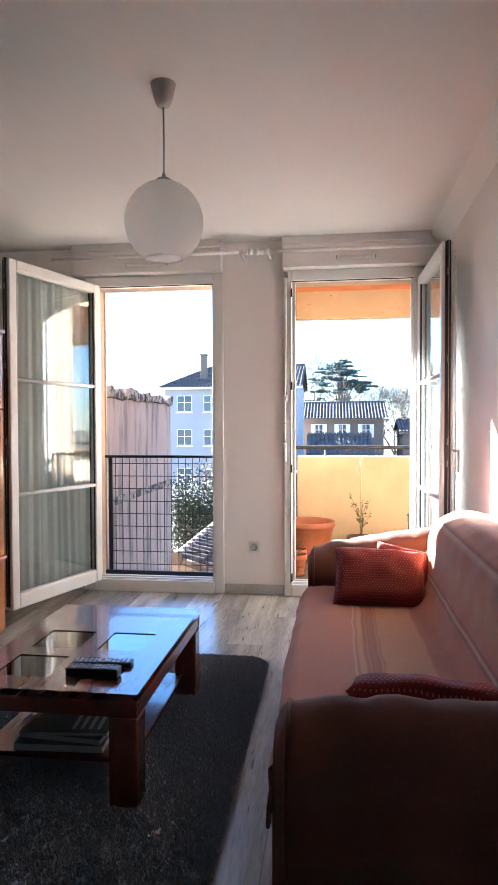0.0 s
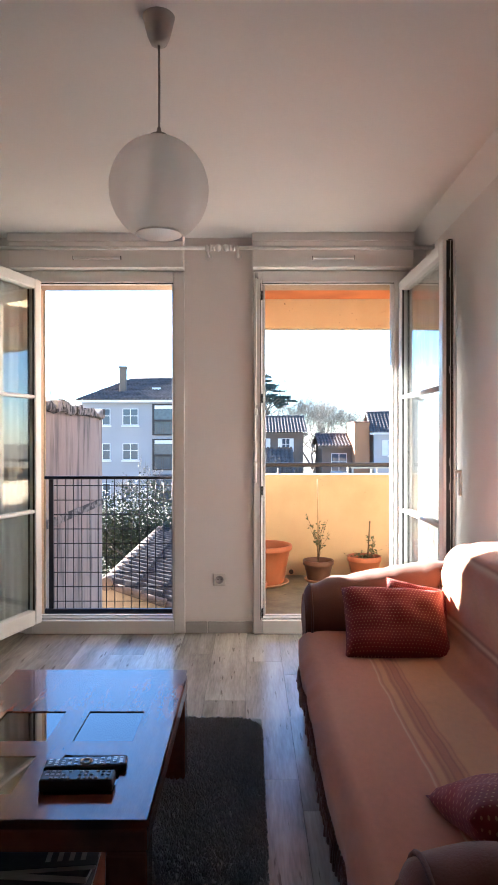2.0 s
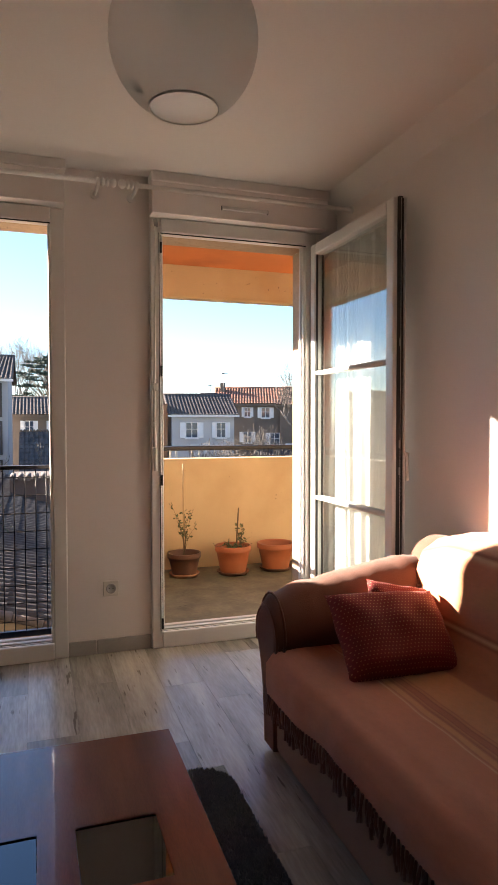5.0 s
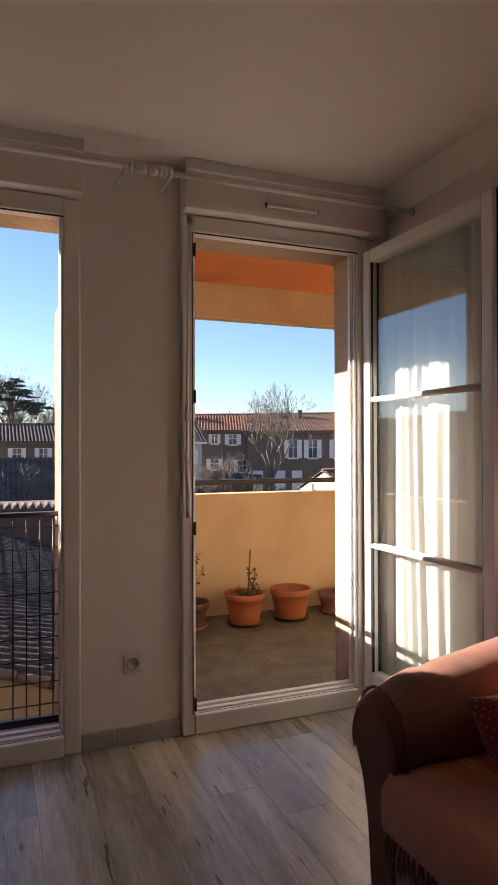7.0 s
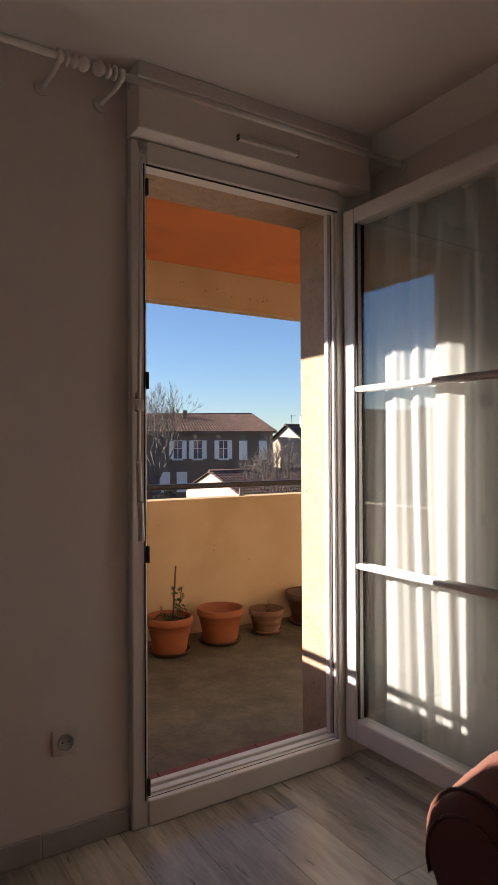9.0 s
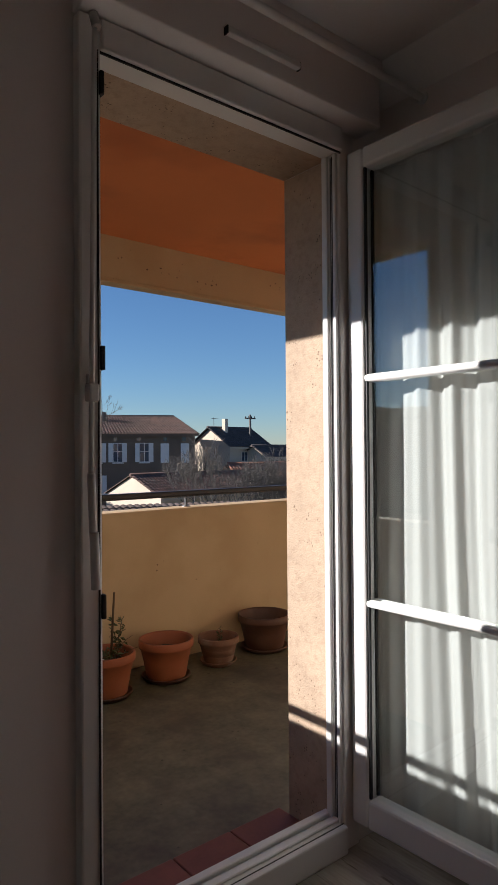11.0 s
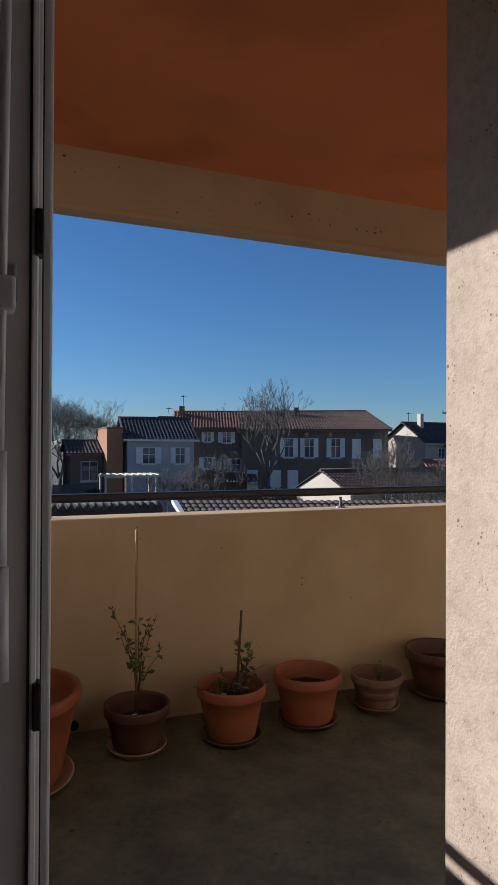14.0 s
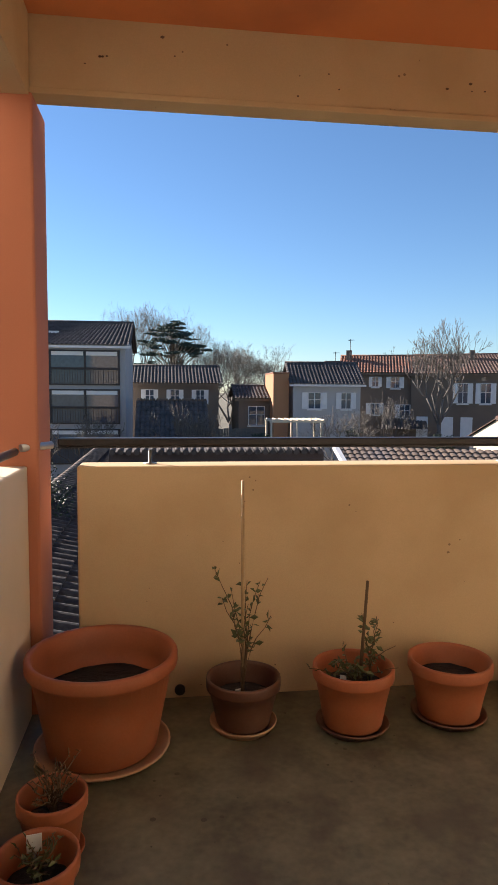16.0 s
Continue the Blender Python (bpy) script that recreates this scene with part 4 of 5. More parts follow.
for (hx, hy), (fx, fy), off, sd, lb in (((0.588, 4.476), (0.607, 3.617), 0.050, 1.0, "white voile curtain hung behind the glass of the door leaf"), ((-1.672, 4.43), (-1.925, 3.612), -0.050, 7.0, "white voile curtain hung behind the glass of the window leaf")):
    d = Vector((fx - hx, fy - hy)).normalized()
    n = Vector((-d.y, d.x)) * off
    c = curtain((hx + d.x * 0.01 + n.x, hy + d.y * 0.01 + n.y), (fx - d.x * 0.06 + n.x, fy - d.y * 0.06 + n.y), 0.13, 2.125, 6.5, 0.021, lb, sd)
    b = bmesh.new()
    tube(b, [(hx + d.x * 0.06 + n.x, hy + d.y * 0.06 + n.y, 2.14), (fx - d.x * 0.04 + n.x, fy - d.y * 0.04 + n.y, 2.14)], 0.005, n=8)
    part("slim_rod", b, M_PVC, c)
    for f in (0.08, 0.92):
        b = bmesh.new()
        px_, py_ = hx + (fx - hx) * f, hy + (fy - hy) * f
        tube(b, [(px_ + n.x * 0.5, py_ + n.y * 0.5, 2.14), (px_ + n.x, py_ + n.y, 2.14)], 0.004, n=6)
        part("rod_hook", b, M_PVC, c)

# air vents in the shutter boxes
for xa, xb in ((-1.44, -1.15), (0.018, 0.272)):
    v = thing("air_vent", "slim white air inlet on the shutter box", "air vent", None, "air vents")
    part("cover", box(xa, xb, 4.380, 4.3995, 2.307, 2.325, 0.004), M_PVC, v)
    for x in (xa - 0.004, xb - 0.004):
        part("end_cap", box(x + 0.002, x + 0.006, 4.382, 4.3995, 2.305, 2.327, 0.002), M_SEAL, v)

# outlet
OUT = thing("wall_outlet", "square white wall outlet on the pillar", "outlet", pose(-0.556, WY, 0.335))
part("plate", box(-0.040, 0.040, -0.010, 0.0, -0.040, 0.040, 0.004), M_PLASTIC, OUT)
w = lathe([(0.0255, 0.0), (0.0255, 0.006), (0.021, 0.006), (0.020, 0.0012), (0.0, 0.0012)], 24)
w.transform(pose(0, -0.0095, 0, 90, 0, 0))
part("well", w, M_BASEB, OUT, "round recessed grey socket")
for x in (-0.0095, 0.0095):
    b = bmesh.new()
    tube(b, [(x, -0.0112, 0), (x, -0.0098, 0)], 0.003, n=8)
    part("hole", b, M_SEAL, OUT)

# shutter crank at the balcony door
CR = thing("shutter_crank", "white folding crank of the roller shutter on the door frame", "crank")
for nm, pts, r in (("joint", [(-0.325, 4.435, 2.235), (-0.322, 4.425, 2.20)], 0.011), ("rod", [(-0.325, 4.430, 2.20), (-0.335, 4.436, 1.20)], 0.006), ("grip", [(-0.335, 4.436, 1.20), (-0.334, 4.428, 1.06)], 0.009), ("handle", [(-0.334, 4.424, 1.07), (-0.333, 4.418, 0.945)], 0.0105)):
    b = bmesh.new()
    tube(b, pts, r, n=10)
    part(nm, b, M_PVC if nm != "joint" else M_STEEL, CR)
part("clip", box(-0.342, -0.318, 4.425, 4.455, 1.36, 1.40, 0.004), M_PVC, CR)

# cabinet by the window
CAB = thing("wall_unit", "tall orange cherry wood wall unit with lower drawers", "cabinet")
part("body", box(LX, -1.905, 2.45, 3.50, 0.0, 1.72), M_CAB, CAB)
for z0, z1, nm in ((0.02, 0.425, "drawer"), (0.45, 1.285, "door"), (1.293, 1.715, "door")):
    part(nm, box(-1.904, -1.886, 2.455, 3.495, z0, z1, 0.004), M_CAB, CAB)
part("ledge", box(-1.905, -1.872, 2.45, 3.503, 0.427, 0.447, 0.006), M_CAB, CAB)
part("cornice", box(LX, -1.872, 2.44, 3.51, 1.7205, 1.745, 0.006), M_WOOD, CAB)
BOWL = thing("carved_bowl", "carved brown wooden bowl on top of the wall unit", "bowl", pose(-1.98, 3.38, 1.745))
part("rim", lathe([(0.055, 0.0), (0.060, 0.02), (0.085, 0.06), (0.11, 0.11), (0.115, 0.115), (0.105, 0.115), (0.08, 0.065), (0.0, 0.03)], 24), M_CAB, BOWL)

# railing of the window
RL = thing("window_railing", "black iron mesh railing across the open window", "railing")
xa, xb, yr = -1.66, -0.822, 4.63
part("top_bar", box(xa - 0.03, xb + 0.02, yr - 0.02, yr + 0.02, 0.955, 0.975, 0.003), M_RAILBLK, RL)
part("bottom_bar", box(xa - 0.03, xb + 0.02, yr - 0.015, yr + 0.015, 0.088, 0.118, 0.003), M_RAILBLK, RL)
for x in (xa, xb - 0.02):
    part("post", box(x - 0.004, x + 0.026, yr - 0.012, yr + 0.012, 0.1185, 0.9545, 0.002), M_RAILBLK, RL)
for k in range(15):
    x = xa + 0.022 + (xb - xa - 0.042) * (k + 0.5) / 15
    b = bmesh.new(); tube(b, [(x, yr - 0.004, 0.118), (x, yr - 0.004, 0.956)], 0.003, n=6)
    part("wire", b, M_RAILBLK, RL)
for k in range(9):
    z = 0.165 + k * 0.0935
    b = bmesh.new(); tube(b, [(xa + 0.02, yr + 0.002, z), (xb - 0.018, yr + 0.002, z)], 0.003, n=6)
    part("wire", b, M_RAILBLK, RL)


# ---- plants on the balcony ----
def leafy(bm, p, d, size):
    d = d.normalized()
    s = d.orthogonal().normalized()
    s = (Matrix.Rotation(random.uniform(0, 6.28), 3, d) @ s)
    u = d.cross(s) * size * 0.15
    pts = [p, p + d * size * 0.5 + s * size * 0.24 + u, p + d * size, p + d * size * 0.5 - s * size * 0.24 + u]
    bm.faces.new([bm.verts.new(q) for q in pts])


def plant(name, x, y, z, height, spread, shoots, leaves, leaf_size, label, stake=None, seed=1, dead=False, lift=1.3, low=0.25):
    random.seed(seed)
    t = thing(name, label, "plant", pose(x, y, z), "potted plants")
    st, lf = bmesh.new(), bmesh.new()
    for k in range(shoots):
        a, h = k * 2.4 + random.uniform(-0.5, 0.5), height * random.uniform(0.45, 1.0)
        r = spread * random.uniform(0.3, 1.0)
        pts = [Vector((random.uniform(-0.01, 0.01), random.uniform(-0.01, 0.01), -0.02))]
        for i in range(1, 7):
            f = i / 6
            pts.append(Vector((math.cos(a) * r * f ** lift + random.uniform(-0.008, 0.008), math.sin(a) * r * f ** lift + random.uniform(-0.008, 0.008), h * f ** 0.9)))
        tube(st, pts, 0.003, 0.0012, n=5)
        for i in range(leaves):
            f = random.uniform(low, 1.0) * 5.99
            p = pts[int(f)].lerp(pts[int(f) + 1], f % 1)
            leafy(lf, p, Vector((random.gauss(0, 1), random.gauss(0, 1), random.gauss(0.3, 0.6))), leaf_size * random.uniform(0.6, 1.2))
    part("stem", st, M_TWIG, t)["kind"] = "stuff"
    part("leaves", lf, M_PLANT if not dead else M_TWIG, t)["kind"] = "stuff"
    if stake:
        b = bmesh.new()
        tube(b, [(stake[0], stake[1], -0.05), (stake[2], stake[3], stake[4])], 0.0075, 0.006, n=8)
        part("stake", b, M_STAKE if stake[4] > 0.5 else M_TWIG, t, "thin bamboo cane")
    return t


M_STAKE = mat("bamboo", (0.36, 0.24, 0.12), 0.6, vary=0.15, scale=20, bump=0.05)
M_TAG = mat("plant_tag", (0.7, 0.7, 0.68), 0.5, vary=0.05, bump=0)
plant("small_tree", 0.265, 6.42, 0.035, 0.48, 0.15, 9, 13, 0.034, "young leafy tree tied to a bamboo cane", (0.0, 0.01, -0.006, 0.01, 0.81), 6, lift=2.0, low=0.42)
plant("leafy_plant", 0.68, 6.37, 0.075, 0.15, 0.20, 13, 8, 0.034, "low green plant hanging over the pot rim", (0.03, 0.02, 0.056, 0.021, 0.385), 5)
plant("rose_shoot", 0.75, 6.38, 0.075, 0.26, 0.05, 3, 16, 0.036, "leafy upright shoot beside a thin stick", None, 8)
plant("seedling", 1.49, 6.42, 0.02, 0.11, 0.03, 4, 5, 0.024, "small upright seedling in the weathered pot", None, 11)
pot("plant_pot", -0.335, 5.79, 0.085, 0.19, M_TERRA, "small terracotta pot with a dry shrub")
pot("plant_pot", -0.33, 5.55, 0.085, 0.20, M_TERRA, "small terracotta pot with a white plant tag")
plant("dry_shrub", -0.335, 5.79, 0.03, 0.15, 0.09, 26, 7, 0.014, "dry twiggy brown shrub in a small pot", None, 21, True)
plant("herb_plant", -0.33, 5.55, 0.03, 0.08, 0.07, 12, 7, 0.022, "small green herb beside a white tag", None, 23)
TAG = thing("plant_tag", "white plastic plant tag stuck in the soil", "plant tag", pose(-0.345, 5.60, 0.03, 12, 0, 10))
part("label", box(-0.018, 0.018, -0.001, 0.001, 0.03, 0.085, 0.0008), M_TAG, TAG)
part("spike", box(-0.005, 0.005, -0.0008, 0.0008, -0.03, 0.03), M_TAG, TAG)

# drain in the parapet and specks of the balcony
DRAIN = thing("drain_pipe", "black drain pipe stub at the parapet foot", "drain", pose(0.03, 6.68, BZ + 0.035))
b = bmesh.new(); tube(b, [(0, -0.012, 0), (0, 0.0, 0)], 0.022, n=16)
part("pipe", b, M_SEAL, DRAIN)

M_SPECK = mat("dark_speck", (0.14, 0.085, 0.05), 0.95, vary=0.3, bump=0.1)
SPK = tagged(new("beam_specks"), "dark chipped specks on the rendered balcony beam", "stain", kind="stuff")
rs = random.Random(12)
for cx, cz, n, w_ in ((-0.27, 2.40, 4, 0.05), (0.02, 2.47, 3, 0.06), (1.22, 2.42, 7, 0.14), (1.55, 2.38, 8, 0.13), (2.3, 2.45, 6, 0.2), (0.55, 2.37, 4, 0.12)):
    for k in range(n):
        b = bmesh.new()
        bmesh.ops.create_icosphere(b, subdivisions=1, radius=rs.uniform(0.003, 0.008))
        b.transform(Matrix.Translation((cx + rs.uniform(-w_, w_), 6.6195, cz + rs.uniform(-0.05, 0.05))) @ Matrix.Diagonal((1.2, 0.3, 0.8, 1)))
        part("speck", b, M_SPECK, SPK)
for x, y, z, a in ((0.235, 6.36, 0.03, 20), (0.63, 6.33, 0.075, -25)):
    tg = thing("plant_tag", "small white plastic plant tag in the soil", "plant tag", pose(x, y, z, 8, 0, a))
    part("label", box(-0.012, 0.012, -0.001, 0.001, 0.01, 0.05, 0.0008), M_TAG, tg)
    part("spike", box(-0.004, 0.004, -0.0008, 0.0008, -0.03, 0.01), M_TAG, tg)

# ---- outside ----
structure("ground", box(-900, 900, 4.9, 2500, -5.6, -5.5), M_GROUND, "bare winter ground between the houses", "ground")
nb = box(-6.0, -2.39, 5.3, 9.28, -5.5, 1.50)
structure("neighbour_wall", nb, M_NBR, "stained pinkish rendered wall of the neighbour", "wall")
structure("neighbour_ledge", box(-6.0, -2.372, 5.3, 9.298, 0.32, 0.41, 0.01), M_COPING, "dark weathered band on the neighbour's wall", "trim")
COP = tagged(new("neighbour_coping"), "mossy broken coping tiles on the neighbour's wall", "coping", kind="structure")
rr = random.Random(9)
for k in range(20):
    y = 5.3 + k * 0.2
    b = box(-2.62, -2.345 + rr.uniform(-0.015, 0.02), y, y + 0.193, 1.5, 1.60 + rr.uniform(-0.012, 0.02), 0.02, 2)
    for v in b.verts:
        v.co += Vector((0.012, 0, 0.045)) * noise.noise(v.co * 11)
    part("coping_tile", b, M_COPING, COP)


def roof_sheet(e0, e1, r1, r0, pitch=0.27, amp=0.085, course=0.36, lift=0.03, sub=4):
    """Barrel tiles from the eave e0-e1 up to the ridge r0-r1: rolls across, steps along the slope."""
    e0, e1, r0, r1 = (Vector(p) for p in (e0, e1, r0, r1))
    n = max(2, int((e1 - e0).length / pitch)) * sub
    m = max(1, int((r0 - e0).length / course))
    nrm = (e1 - e0).cross(r0 - e0).normalized()
    if nrm.z < 0:
        nrm = -nrm
    verts, faces = [], []
    for j in range(m):
        for s in (0, 1):
            f = (j + s) / m
            for i in range(n + 1):
                u = i / n
                p = (e0.lerp(e1, u)).lerp(r0.lerp(r1, u), f)
                verts.append(p + nrm * (amp * abs(math.sin(math.pi * i / sub)) ** 0.8 + lift * (1 - s)))
        base = j * 2 * (n + 1)
        for i in range(n):
            a = base + i
            faces.append((a, a + 1, a + n + 2, a + n + 1))
            if j:
                faces.append((a - n - 1, a - n, a + 1, a))
    me = bpy.data.meshes.new("roof")
    me.from_pydata([tuple(v) for v in verts], [], faces)
    bm = bmesh.new()
    bm.from_mesh(me)
    bpy.data.meshes.remove(me)
    return bm


def solid(pts, thick):
    """A slab from an upper outline, thickened downwards."""
    bm = bmesh.new()
    f = bm.faces.new([bm.verts.new(p) for p in pts])
    r = bmesh.ops.extrude_face_region(bm, geom=[f])
    for v in r["geom"]:
        if isinstance(v, bmesh.types.BMVert):
            v.co.z -= thick
    return bm


def far_window(h, x, z, w, ht, wall_y, shutters=True, bars=True, closed=False):
    """A window of a house, in the house's own axes; wall_y is the face it sits in."""
    if closed:
        win = part("shutter", box(x, x + w, wall_y - 0.07, wall_y - 0.02, z, z + ht, 0.01), M_SHUT, h)
        return
    win = part("window", box(x, x + w, wall_y - 0.012, wall_y + 0.10, z, z + ht), M_WIN, h)
    fr = bmesh.new()
    t = 0.045
    for a in ((x - t, x, z - t, z + ht + t), (x + w, x + w + t, z - t, z + ht + t), (x, x + w, z + ht, z + ht + t), (x, x + w, z - t, z), (x + w / 2 - 0.03, x + w / 2 + 0.03, z, z + ht), (x, x + w, z + ht * 0.55, z + ht * 0.55 + 0.04)):
        bx(fr, a[0], a[1], wall_y - 0.05, wall_y + 0.05, a[2], a[3])
    part("window_frame", fr, M_SHUT, win)
    part("window_sill", box(x - 0.12, x + w + 0.12, wall_y - 0.14, wall_y - 0.01, z - 0.16, z - 0.065, 0.01), M_SHUT, win)
    if shutters:
        for a in (x - t - w * 0.52, x + w + t):
            part("shutter", box(a, a + w * 0.5, wall_y - 0.07, wall_y - 0.015, z - 0.04, z + ht + 0.04, 0.01), M_SHUT, h)


def house(name, label, m, w, d, z0, eave, ridge, wall, tiles, hip_l=0.0, hip_r=0.0, over=0.35, ridge_at=0.5):
    """A house w wide and d deep with a ridge across its width, in its own axes: front at y = 0."""
    h = thing(name, label, "house", m)
    body = box(0, w, 0, d, z0, eave)
    part("wall", body, wall, h)
    yr = d * ridge_at
    rl, rrr = (hip_l, eave, ridge), (w - hip_r, eave, ridge)
    s = (ridge - eave) / yr
    ez = eave - over * s
    part("roof", roof_sheet((-over, -over, ez), (w + over, -over, ez), (w - hip_r + (0 if hip_r else over), yr, ridge), (hip_l - (0 if hip_l else over), yr, ridge)), tiles, h)
    part("roof", roof_sheet((-over, d + over, eave - over * (ridge - eave) / (d - yr)), (w + over, d + over, eave - over * (ridge - eave) / (d - yr)), (w - hip_r + (0 if hip_r else over), yr, ridge), (hip_l - (0 if hip_l else over), yr, ridge)), tiles, h)
    for x, hp in ((0, hip_l), (w, hip_r)):
        if hp:
            o = -over if x == 0 else w + over
            part("roof", roof_sheet((o, -over, ez), (o, d + over, ez), ((hp if x == 0 else w - hp), yr + 0.01, ridge), ((hp if x == 0 else w - hp), yr - 0.01, ridge)), tiles, h)
        else:
            bm = bmesh.new()
            f = bm.faces.new([bm.verts.new(p) for p in ((x, 0, eave - 0.02), (x, d, eave - 0.02), (x, yr, ridge - 0.02))])
            r = bmesh.ops.extrude_face_region(bm, geom=[f])
            for v in r["geom"]:
                if isinstance(v, bmesh.types.BMVert):
                    v.co.x += 0.2 if x == 0 else -0.2
            part("gable", bm, wall, h)
    rt = bmesh.new()
    tube(rt, [(hip_l - (0 if hip_l else over), yr, ridge + 0.03), (w - hip_r + (0 if hip_r else over), yr, ridge + 0.03)], 0.13, n=8)
    part("ridge", rt, tiles, h)
    part("eave_board", box(-over, w + over, -over - 0.03, -over + 0.02, ez - 0.16, ez - 0.01), M_SHUT if wall in (M_HOUSE_W, M_HOUSE_A) else wall, h)
    return h


# apartment building
A = house("apartment_building", "pale rendered three-storey building with glazed loggias and tile roof", pose(-12.0, 45.0, 0, 0, 0, 0), 9.5, 9.0, -5.5, 4.05, 5.75, M_HOUSE_A, M_TILES, hip_l=2.6)
for z in (2.25, -0.15, -2.9):
    far_window(A, 0.95, z, 1.0, 1.05, 0, False)
    far_window(A, 2.88, z, 1.0, 1.05, 0, False)
for z0, z1 in ((1.5, 3.66), (-0.9, 1.26), (-3.4, -1.2)):
    lg = part("loggia", box(4.9, 9.1, -0.03, 0.02, z0, z1), M_WIN, A, "dark glazed loggia")
    fr = bmesh.new()
    for x in (4.9, 7.0, 9.05):
        bx(fr, x, x + 0.11, -0.10, -0.031, z0, z1)
    for z in (z0, z1 - 0.09, z0 + 1.0):
        bx(fr, 5.01, 9.05, -0.09, -0.032, z, z + 0.09)
    part("frame", fr, M_RAILBLK, lg)
    part("blind", box(5.05, 6.95, -0.06, -0.034, z1 - 0.34, z1 - 0.10), M_SHUT, lg, "white half-lowered blind")
    part("blind", box(7.12, 9.0, -0.06, -0.034, z1 - 0.34, z1 - 0.10), M_SHUT, lg, "white half-lowered blind")
    ba = bmesh.new()
    for k in range(26):
        bx(ba, 5.05 + k * 0.155, 5.07 + k * 0.155, -0.14, -0.12, z0 + 0.05, z0 + 0.98)
    bx(ba, 4.95, 9.1, -0.15, -0.11, z0 + 0.95, z0 + 1.0)
    part("balustrade", ba, M_RAILBLK, lg)
ch = part("chimney", box(2.35, 2.8, 1.3, 1.75, 4.2, 6.3, 0.02), M_HOUSE_G, A)
part("chimney_cap", box(2.29, 2.86, 1.24, 1.81, 6.3, 6.42, 0.02), M_HOUSE_G, ch)
part("skylight", box(4.6, 5.2, 1.8, 2.3, 4.78, 4.95), M_SHUT, A)

B = house("country_house", "long low house with white shutters before a cedar", pose(-2.6, 56, 0), 6.8, 7.0, -5.5, 1.9, 3.25, M_HOUSE_G, M_TILES)
for k in range(3):
    far_window(B, 1.0 + k * 2.0, 0.2, 0.62, 1.05, 0)
C = thing("barn", "dark tiled barn roof with a pale ridge edge", "barn", pose(-1.8, 40.0, 0))
part("roof", roof_sheet((0, 0, -2.2), (4.3, 0, -2.2), (4.3, 4.0, 0.6), (0, 4.0, 0.6)), M_TILES, C)
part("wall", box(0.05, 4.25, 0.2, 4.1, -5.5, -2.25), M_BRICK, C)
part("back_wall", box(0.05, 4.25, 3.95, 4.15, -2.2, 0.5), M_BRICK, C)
for k in range(22):
    b = bmesh.new(); tube(b, [(0.1 + k * 0.195, 3.8, 0.64), (0.1 + k * 0.195, 4.15, 0.66)], 0.075, n=8)
    part("ridge_tile", b, M_TILES_L, C)
D_ = house("cottage", "small low cottage with dark tile roof", pose(5.6, 54, 0), 2.9, 5.0, -5.5, 0.75, 1.6, M_HOUSE_G, M_TILES)
far_window(D_, 0.8, -1.4, 1.2, 1.4, 0, False)
E_ = thing("orange_annex", "tall orange rendered annex wall beside the white house", "house", pose(8.05, 52.4, 0))
part("wall", box(0, 1.2, 0, 4, -5.5, 2.55, 0.02), M_HOUSE_O, E_)
part("coping", box(-0.05, 1.25, -0.05, 4.05, 2.55, 2.65, 0.02), M_TILES_R, E_)
F_ = house("white_house", "white rendered house with pale shutters and dark roof", pose(9.5, 51.9, 0, 0, 0, -4), 5.1, 6.0, -5.5, 1.93, 3.45, M_HOUSE_W, M_TILES)
far_window(F_, 1.15, -0.05, 0.9, 1.15, 0)
far_window(F_, 3.65, -0.05, 0.7, 1.15, 0)
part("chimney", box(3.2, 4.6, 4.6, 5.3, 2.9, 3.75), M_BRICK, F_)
G_ = house("red_roof_house", "old house with a red tile roof and small windows", pose(15.4, 59.6, 0, 0, 0, -18), 7.4, 7.0, -5.5, 3.0, 4.5, M_HOUSE_G, M_TILES_R)
for x, z, w, hh in ((0.5, 1.55, 0.55, 0.95), (2.6, 1.7, 0.5, 0.8), (4.2, 1.6, 0.7, 0.9), (0.9, -0.7, 0.6, 0.9), (2.5, -0.7, 0.7, 0.9), (5.0, -1.0, 0.8, 1.1)):
    far_window(G_, x, z, w, hh, 0, x > 2.4)
part("porch_roof", roof_sheet((3.4, -2.4, -1.9), (7.2, -2.4, -1.9), (7.2, 0, -1.1), (3.4, 0, -1.1)), M_TILES, G_)
part("chimney", box(0.2, 0.7, 2.4, 2.9, 4.1, 5.0, 0.02), M_HOUSE_G, G_)
H_ = house("long_house", "long grey rendered farmhouse with white shutters", pose(20.9, 57.5, 0, 0, 0, -28.5), 12.9, 8.0, -5.5, 2.9, 4.55, M_HOUSE_G, M_TILES_B, hip_r=1.6)
for f in (0.30, 0.44, 0.62):
    far_window(H_, f * 12.9, 0.35, 0.75, 1.6, 0)
for f in (0.76, 0.90):
    far_window(H_, f * 12.9, 0.2, 0.75, 1.75, 0, False, closed=True)
for f in (0.20, 0.32, 0.04):
    far_window(H_, f * 12.9, -2.7, 0.95, 1.85, 0, False, closed=True)
for f in (0.28, 0.44, 0.6, 0.78, 0.91):
    part("attic_hole", box(f * 12.9, f * 12.9 + 0.32, -0.012, 0.1, 2.15, 2.5), M_WIN, H_)
part("string_course", box(0, 12.9, -0.05, -0.001, -0.35, -0.22), M_HOUSE_G, H_)
part("chimney", box(4.6, 5.0, 2.6, 3.1, 3.9, 4.9, 0.02), M_HOUSE_G, H_)
M_HOUSE_C = mat("cream_house_render", (0.58, 0.48, 0.37), 0.9, vary=0.08, scale=0.6, fine=20, bump=0.1)
I_ = house("shed", "pale gabled shed with an old tile roof", pose(19.25, 36.06, 0, 0, 0, 5), 12.0, 6.0, -5.5, -1.5, -0.27, M_HOUSE_C, M_TILES_B, over=0.15)
